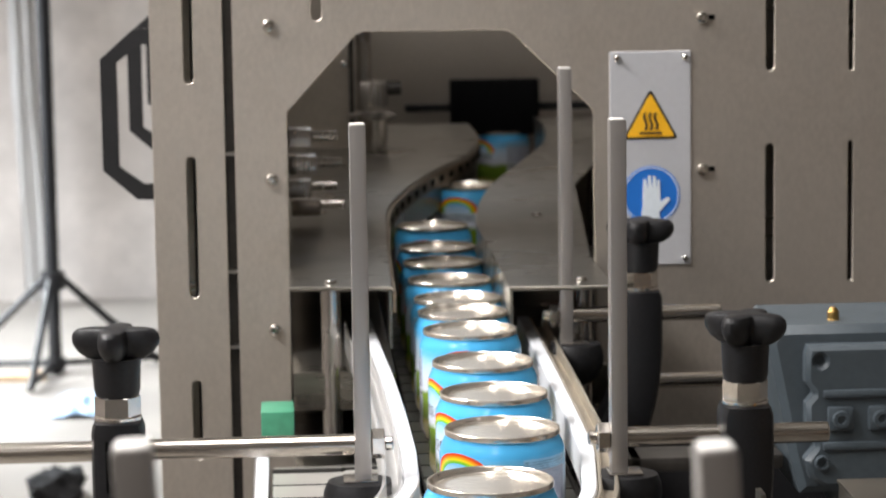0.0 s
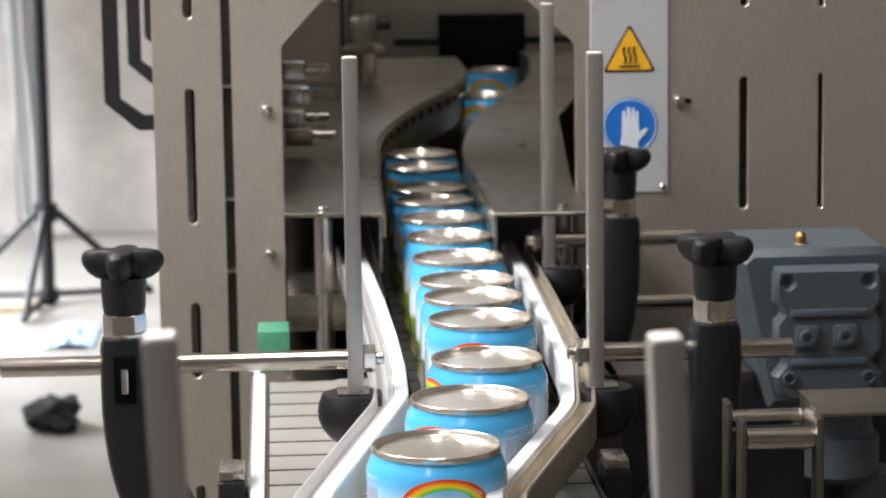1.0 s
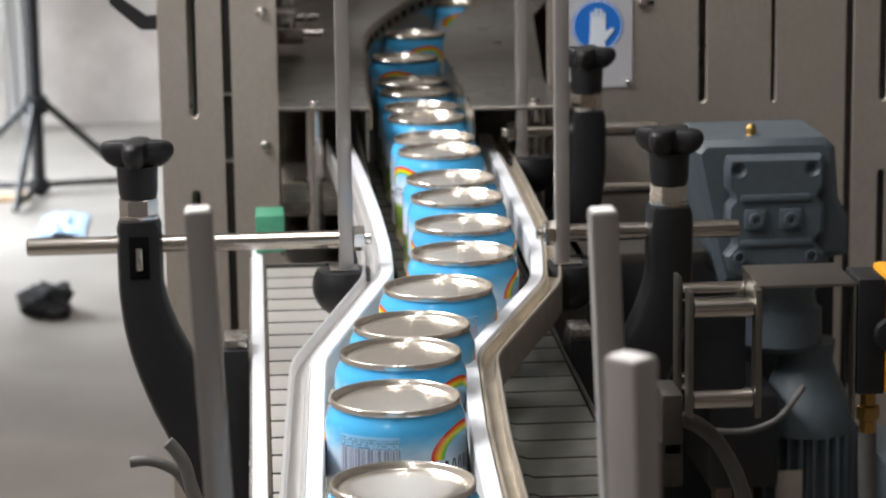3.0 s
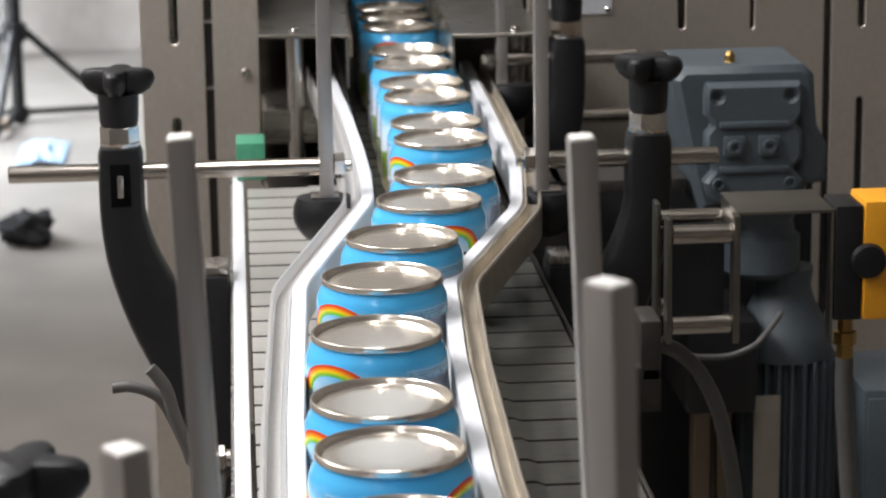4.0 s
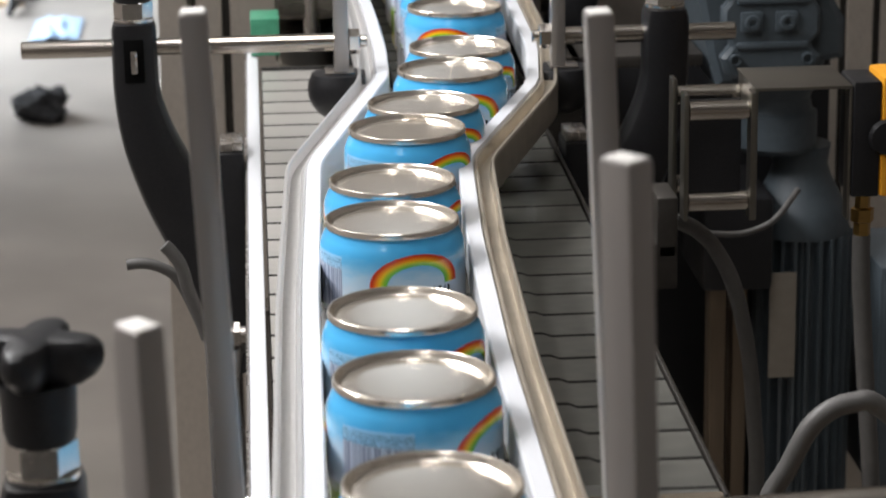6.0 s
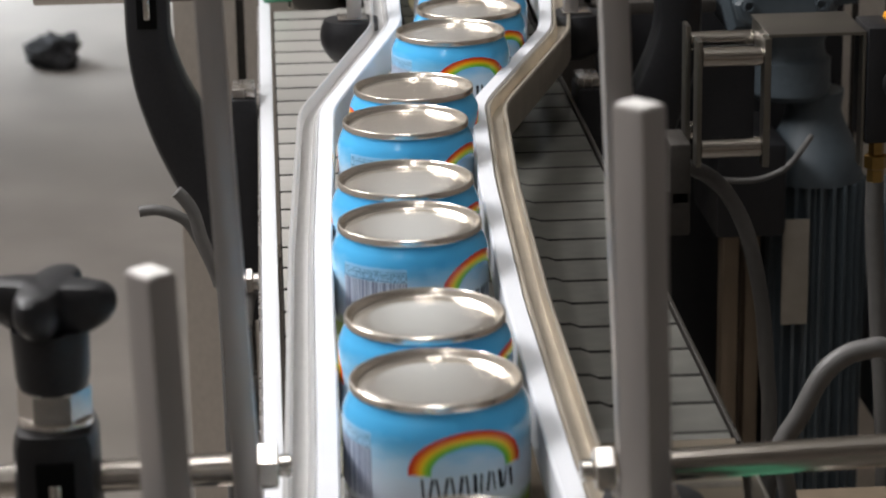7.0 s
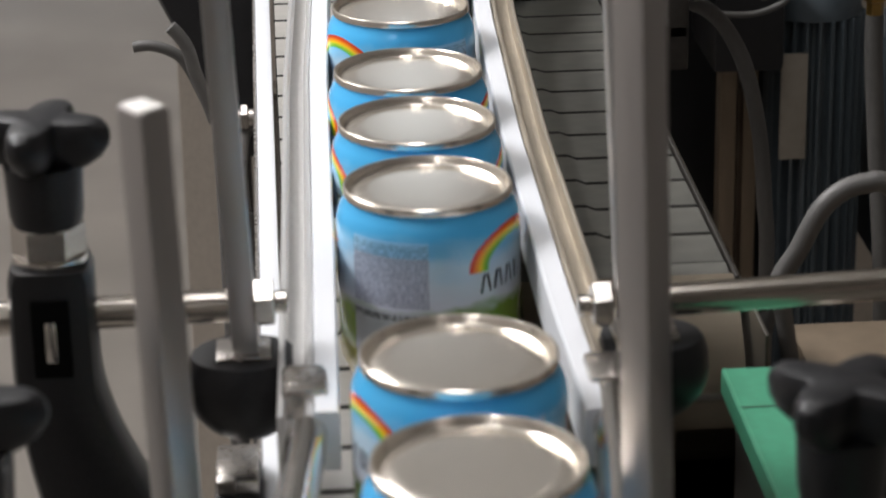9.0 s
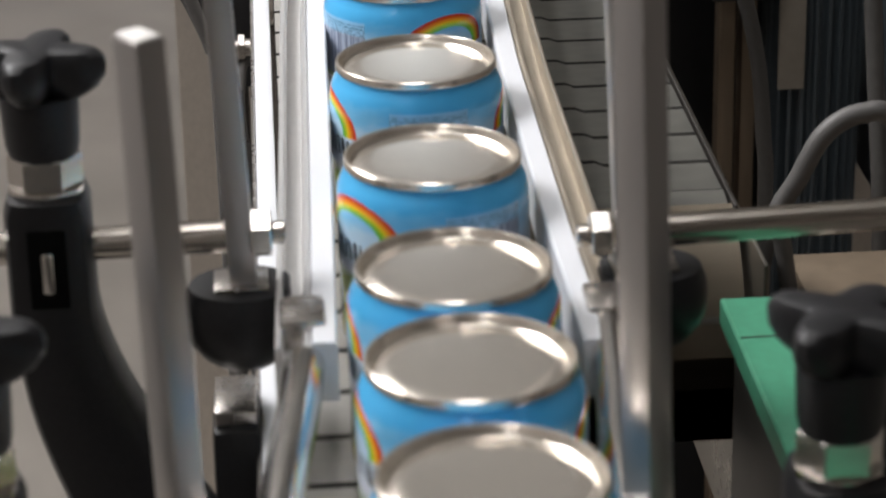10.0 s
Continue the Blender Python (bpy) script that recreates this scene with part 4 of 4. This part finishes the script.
part("button", turned([(0, 0.005), (0.010, 0.004), (0.0115, 0)], 24, "-y", (0.3855, -0.0058, 0.9985)), BLACK, switch)
part("gland", turned([(0, 0.930), (0.0055, 0.930), (0.0055, 0.939), (0.0075, 0.940), (0.0075, 0.948), (0.005, 0.949), (0.005, 0.9598), (0, 0.9598)], 6, centre=(0.3765, 0.014, 0)), BRASS, switch)
part("cable", tube([(0.3765, 0.014, 0.931), (0.377, 0.014, 0.90), (0.381, 0.012, 0.84), (0.388, 0.01, 0.74), (0.392, 0.02, 0.60), (0.392, 0.03, 0.40), (0.392, 0.03, 0.02)], 0.0058), CABLE, switch)


def hanging_cable(pts, r, label):
    root = thing("cable", label, "cable", group="cables")
    part("sheath", tube(pts, r, 12), CABLE, root)
    return root


hanging_cable([(0.2635, 1.60, 0.934), (0.2761, 1.60, 0.928), (0.2892, 1.60, 0.9146), (0.3026, 1.60, 0.887), (0.3127, 1.60, 0.841), (0.3172, 1.60, 0.793), (0.3197, 1.60, 0.74), (0.318, 1.60, 0.50), (0.318, 1.60, 0.012)], 0.0052, "grey power cable hanging beside the motor")
hanging_cable([(0.290, 1.80, 0.880), (0.3107, 1.80, 0.8697), (0.3418, 1.80, 0.8665), (0.3625, 1.80, 0.8722), (0.3727, 1.80, 0.8803), (0.392, 1.83, 0.890)], 0.0022, "thin grey wire looped to the motor")
hanging_cable([(0.2095, 1.05, 0.86), (0.2140, 1.09, 0.905), (0.2248, 1.10, 0.938), (0.2334, 1.10, 0.954), (0.2431, 1.10, 0.973), (0.2531, 1.10, 0.982), (0.2633, 1.10, 0.985), (0.2731, 1.10, 0.984), (0.290, 1.10, 0.965), (0.300, 1.10, 0.92), (0.303, 1.10, 0.70), (0.303, 1.10, 0.012)], 0.0048, "thick grey hose looping beside the conveyor")
hanging_cable([(0.2085, 1.06, 0.945), (0.2125, 1.05, 0.954), (0.2160, 1.05, 0.949), (0.2195, 1.05, 0.930), (0.2215, 1.05, 0.915)], 0.004, "pale hose end on the drive cover")
hanging_cable([(-0.083, 1.50, 0.9457), (-0.073, 1.50, 0.9464), (-0.062, 1.50, 0.943), (-0.0532, 1.50, 0.9358), (-0.044, 1.50, 0.916), (-0.0378, 1.50, 0.898), (-0.0351, 1.50, 0.875), (-0.034, 1.50, 0.60), (-0.034, 1.50, 0.012)], 0.0034, "grey cable tied at the conveyor's flank")
hanging_cable([(-0.0600, 1.49, 0.960), (-0.0558, 1.49, 0.9553), (-0.0505, 1.49, 0.9463), (-0.0470, 1.49, 0.932), (-0.041, 1.49, 0.915), (-0.0340, 1.49, 0.895), (-0.0300, 1.49, 0.86), (-0.029, 1.49, 0.4), (-0.029, 1.49, 0.012)], 0.0040, "grey cable tied at the conveyor's flank")
hanging_cable([(-0.0135, 1.46, 0.905), (-0.0185, 1.46, 0.903), (-0.0215, 1.45, 0.885), (-0.0205, 1.45, 0.850), (-0.0190, 1.45, 0.78), (-0.0190, 1.45, 0.012)], 0.0036, "grey cable tied at the conveyor's flank")
junction = thing("junction_box", "blue-grey metal junction box on a stand", "junction box", pose(0, 1.95, 0))
part("case", boxes((0.486, 0.60, 0.0, 0.12, 0.60, 0.792), bevel=0.004), MOTOR, junction)
part("lid", boxes((0.489, 0.597, -0.004, -0.0005, 0.606, 0.786), bevel=0.002), MOTOR, junction)
part("stand", boxes((0.53, 0.56, 0.04, 0.07, 0.0, 0.60), bevel=0.002), DARK, junction)
gland = thing("hose_fitting", "small steel hose fitting on the conveyor's flank", "fitting", pose(0, 1.46, 0))
part("body", rod(-0.026, -0.0128, 0, 0.912, 0.0055, n=18), STEEL, gland)
part("collar", hexagon(-0.021, -0.0165, 0, 0.912, 0.0082), STEEL, gland)

# ---- light stand and things on the floor ----
tripod = thing("light_stand", "black folding light stand on the factory floor", "tripod", pose(-0.66, 7.62, 0))
part("pole", rod(0.0, 2.1, 0, 0, 0.019, "z"), BLACK, tripod)
part("upper_collar", turned([(0.02, 0), (0.034, 0.0), (0.034, 0.05), (0.02, 0.05)], 20, centre=(0, 0, 0.245)), BLACK, tripod)
part("lower_collar", turned([(0.02, 0), (0.03, 0.0), (0.03, 0.035), (0.02, 0.035)], 20, centre=(0, 0, 0.012)), BLACK, tripod)
for a in (20, 165, 262):
    c, s = math.cos(radians(a)), math.sin(radians(a))
    part("leg", tube([(0.03 * c, 0.03 * s, 0.27), (0.16 * c, 0.16 * s, 0.145), (0.31 * c, 0.31 * s, 0.012)], 0.011, 10, 2), BLACK, tripod)
    part("brace", tube([(0.03 * c, 0.03 * s, 0.03), (0.15 * c, 0.15 * s, 0.027), (0.29 * c, 0.29 * s, 0.022)], 0.009, 8, 2), BLACK, tripod)
bm = bmesh.new()
bmesh.ops.create_icosphere(bm, subdivisions=3, radius=0.068)
for v in bm.verts:
    k = noise.noise(v.co * 24) * 0.046 + noise.noise(v.co * 55) * 0.020
    v.co = v.co * (1 + k / 0.068)
    v.co.z = max(v.co.z * 0.62 + 0.036, 0.0)
    v.co.x *= 0.95
bmesh.ops.translate(bm, vec=(-0.508, 6.02, 0), verts=bm.verts[:])
solid("crumpled_cloth", bm, RAG, "crumpled black cloth lying on the floor", "cloth", smooth=False)

bm = bmesh.new()
bmesh.ops.create_grid(bm, x_segments=14, y_segments=8, size=0.5)
for v in bm.verts:
    v.co = Vector((-0.555 + v.co.x * 0.13, 7.10 + v.co.y * 0.30, 0.006 + 0.018 * (0.5 + noise.noise(v.co * 6)) * (0.25 - min(0.25, v.co.x ** 2)) * 4))
bmesh.ops.solidify(bm, geom=bm.faces[:], thickness=0.002)
solid("plastic_scrap", bm, PAPER, "crinkled scrap of blue plastic film on the floor", "scrap")
solid("wooden_strip", boxes((-1.05, -0.68, 7.50, 7.58, 0.0, 0.018), bevel=0.002), TAN, "short raw wooden strip lying on the floor", "plank")

bm = bmesh.new()
FOLDS, LEVELS = 11, (0.03, 0.35, 0.7, 1.1, 1.6, 2.4)
for k in range(FOLDS):
    for q, h in enumerate(LEVELS):
        cx = -0.90 + 0.011 * k + 0.05 * (1.6 - h) * (h < 1.6) * 0.5 + 0.006 * math.sin(q * 2.1 + k)
        bm.verts.new((cx, 8.80 + 0.012 * math.sin(k * 1.7 + 0.5 * q) + 0.006 * math.sin(k * 2.9), h))
bm.verts.ensure_lookup_table()
for k in range(FOLDS - 1):
    for r in range(len(LEVELS) - 1):
        a, n_up = len(LEVELS) * k + r, len(LEVELS)
        bm.faces.new([bm.verts[i] for i in (a, a + n_up, a + n_up + 1, a + 1)])
bmesh.ops.solidify(bm, geom=bm.faces[:], thickness=0.003)
drape = thing("hanging_sheet", "narrow white plastic sheet hanging before the wall", "sheet")
part("sheet", bm, FILM, drape)
part("rail", rod(-0.95, -0.74, 8.81, 2.41, 0.012, n=12), DARK, drape)
for hx in (-0.93, -0.76):
    part("rail_hook", boxes((hx - 0.006, hx + 0.006, 8.81, 8.999, 2.40, 2.42)), DARK, drape)

# ---- chain links ----
PITCH = 0.0381


def link_mesh(name, x0, x1, step_x, flip, metal):
    """One chain plate with a stepped front and back edge, round at the ends."""
    g, st = 0.0013, 0.0055 * flip
    a, b = -PITCH / 2 + g, PITCH / 2 - g
    outline = [(x0, a), (step_x - 0.002, a), (step_x + 0.002, a + st), (x1, a + st), (x1, b + st), (step_x + 0.002, b + st), (step_x - 0.002, b), (x0, b)]
    bm = bmesh.new()
    low = [bm.verts.new((x, y, -0.004)) for x, y in outline]
    mid = [bm.verts.new((x, y, -0.0008)) for x, y in outline]
    cx, cy = (x0 + x1) / 2, st / 2
    top = [bm.verts.new((x + (0.0007 if x < cx else -0.0007), y + (0.0007 if y < cy else -0.0007), 0)) for x, y in outline]
    for p, q in ((low, mid), (mid, top)):
        for i in range(8):
            bm.faces.new((p[i], p[(i + 1) % 8], q[(i + 1) % 8], q[i]))
    bm.faces.new((top[0], top[1], top[6], top[7]))
    bm.faces.new((top[1], top[2], top[5], top[6]))
    bm.faces.new((top[2], top[3], top[4], top[5]))
    bm.faces.new(low[::-1])
    bmesh.ops.recalc_face_normals(bm, faces=bm.faces[:])
    me = bpy.data.meshes.new(name)
    bm.to_mesh(me)
    bm.free()
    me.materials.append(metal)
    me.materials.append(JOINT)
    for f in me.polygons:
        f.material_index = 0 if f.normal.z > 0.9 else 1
    return me


V_FAR, V_NEAR = 0.264, 0.317
BELT = 0.950
chain_far = thing("plate_chain", "grey plate conveyor chain running out of the machine", "conveyor chain", group="plate chains")
chain_near = thing("plate_chain", "grey plate conveyor chain carrying cans towards the packing side", "conveyor chain", group="plate chains")
FAR_LINKS, NEAR_LINKS = [], []
# Far links take the shaded colour, near links the plain grey.
far_mesh = link_mesh("far_link", 0.1025, 0.2005, 0.148, -1, LINK_SHADED)
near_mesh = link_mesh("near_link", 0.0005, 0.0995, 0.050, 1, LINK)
for i in range(118):
    ob = new("link", far_mesh)
    ob.parent = chain_far
    FAR_LINKS.append((ob, 1.1 + PITCH * (i - 4)))
for i in range(128):
    ob = new("link", near_mesh)
    ob.parent = chain_near
    NEAR_LINKS.append((ob, 0.25 + PITCH * i))

# ---- cans ----


def make_can():
    can = thing("can", "blue printed tin can with a rainbow label and bare lid", "can", group="cans on the conveyor")
    part("body", turned([(0, 0.0015), (0.0318, 0.0015), (0.0335, 0.003), (0.0352, 0.0055), (0.0368, 0.0085), (0.0372, 0.013), (0.0372, 0.0645), (0.0368, 0.0685), (0.0352, 0.0725), (0.0337, 0.0752), (0.0334, 0.0764)], 48), PRINT, can, "printed blue and white label")
    part("bottom_rim", turned([(0.0312, 0.004), (0.0316, 0.0), (0.0335, 0.0), (0.0342, 0.0012), (0.0342, 0.0032), (0.0334, 0.0040)], 48), TIN, can)
    lid = [(0, 0.0772), (0.0120, 0.0772), (0.0235, 0.0771), (0.0288, 0.0770), (0.0300, 0.0764), (0.0308, 0.0762), (0.0316, 0.0768), (0.0321, 0.0780), (0.0325, 0.0793), (0.0330, 0.0799), (0.0335, 0.0800), (0.0340, 0.0797), (0.0342, 0.0788), (0.0342, 0.0770), (0.0335, 0.0763)]
    part("lid", turned(lid[::-1], 56), TIN, can, "bare tinplate lid with a rolled rim")
    return can


CAN_TIMES = [-3.05, -2.70, -2.28, -2.00, -1.62, -1.30, -0.90, -0.52, -0.06, 0.46, 0.88, 1.30, 1.79, 2.10, 2.35, 2.73, 3.12, 3.49, 3.88, 4.18, 4.67, 4.92, 5.35, 5.59, 5.96, 6.23, 6.78, 7.04, 7.28, 7.63, 8.00, 8.39, 8.71, 9.16, 9.45, 9.91, 10.26, 10.63]
TURNS = {9: 26, 10: 11, 11: 0, 12: 65, 13: 62, 14: -58, 15: -42, 16: -40, 17: -18, 18: 60, 19: 50, 20: 17, 21: 70, 22: 58, 23: 62, 24: 65, 25: 110, 26: 240, 27: 90, 28: 80, 29: 120, 30: 95}
PATH_Y = [-9, 0.4, 0.7, 0.95, 1.07, 1.20, 1.27, 1.33, 1.40, 1.447, 1.49, 1.52, 1.56, 1.60, 1.62, 1.66, 1.70, 1.76, 1.82, 1.90, 2.0, 2.5, 2.645, 2.74, 2.85, 3.07, 3.2, 3.31, 3.64, 3.8, 9]
PATH_X = [0.052, 0.054, 0.058, 0.059, 0.0602, 0.0615, 0.064, 0.0667, 0.0725, 0.079, 0.0865, 0.0937, 0.102, 0.1128, 0.117, 0.1275, 0.1332, 0.138, 0.141, 0.143, 0.1442, 0.1465, 0.149, 0.153, 0.168, 0.212, 0.246, 0.266, 0.299, 0.302, 0.302]
SWITCH_Y = 1.40
can = make_can()
CANS = [can] + [copy_thing(can, pose(0, 0, 0)) for _ in CAN_TIMES[1:]]


def can_place(passing, t):
    """Where a can is that passes y = 1.65 at the time passing: slow on the far chain, faster on the near one."""
    y = 1.65 + V_FAR * (passing - t)
    if y < SWITCH_Y:
        y = SWITCH_Y - (SWITCH_Y - y) * V_NEAR / V_FAR
    if y > 2.58:  # spaced out and fast inside the machine until they join the queue
        y = float(np.interp(y, [2.58, 2.62, 2.687, 2.756, 2.862, 2.93, 4.5], [2.58, 2.64, 2.74, 3.07, 3.62, 3.88, 5.40]))
    return float(np.interp(y, PATH_Y, PATH_X)), y


def link_pose(s, end, direction):
    """A link at s along a straight run that rolls under at end (direction -1: it dives there; +1: it came up there)."""
    r = 0.055
    if direction * (s - end) <= 0:
        return pose(0, s, BELT)
    over = abs(s - end)
    a = min(over / r, math.pi)
    y, z = end + direction * r * math.sin(a), BELT - r + r * math.cos(a)
    if over > math.pi * r:
        y, z = end - direction * (over - math.pi * r), BELT - 2 * r
    return Matrix.Translation((0, y, z)) @ pose(0, 0, 0, -direction * math.degrees(a))


def motions():
    """Cans ride the two chains; links roll over the chain ends."""
    times = [round(0.125 * k, 3) for k in range(81)]
    rng = random.Random(4)
    for k, (ob, passing) in enumerate(zip(CANS, CAN_TIMES)):
        turn = TURNS.get(k, rng.uniform(0, 360))
        rows = []
        for t in times:
            x, y = can_place(passing, t)
            rub = -float(np.interp(y, [1.30, 1.45, 1.75], [0, 10, 75]))  # the bend rolls each can along the rail
            rows.append((t, pose(x, y, BELT + 0.0005, 0, 0, turn + rub)))
        walk(ob, rows)
    for links, speed, end, direction in ((FAR_LINKS, V_FAR, 1.10, -1), (NEAR_LINKS, V_NEAR, 2.03, 1)):
        for ob, s0 in links:
            keys = {round(0.5 * k, 1) for k in range(21)}
            for edge in np.arange(-0.5, 3.51, 0.5):
                t = (s0 - (end + direction * 0.055 * math.pi * edge / 3)) / speed
                if 0.02 < t < 9.98:
                    keys.add(round(t * FPS) / FPS)
            walk(ob, [(t, link_pose(s0 - speed * t, end, direction)) for t in sorted(keys)])


motions()
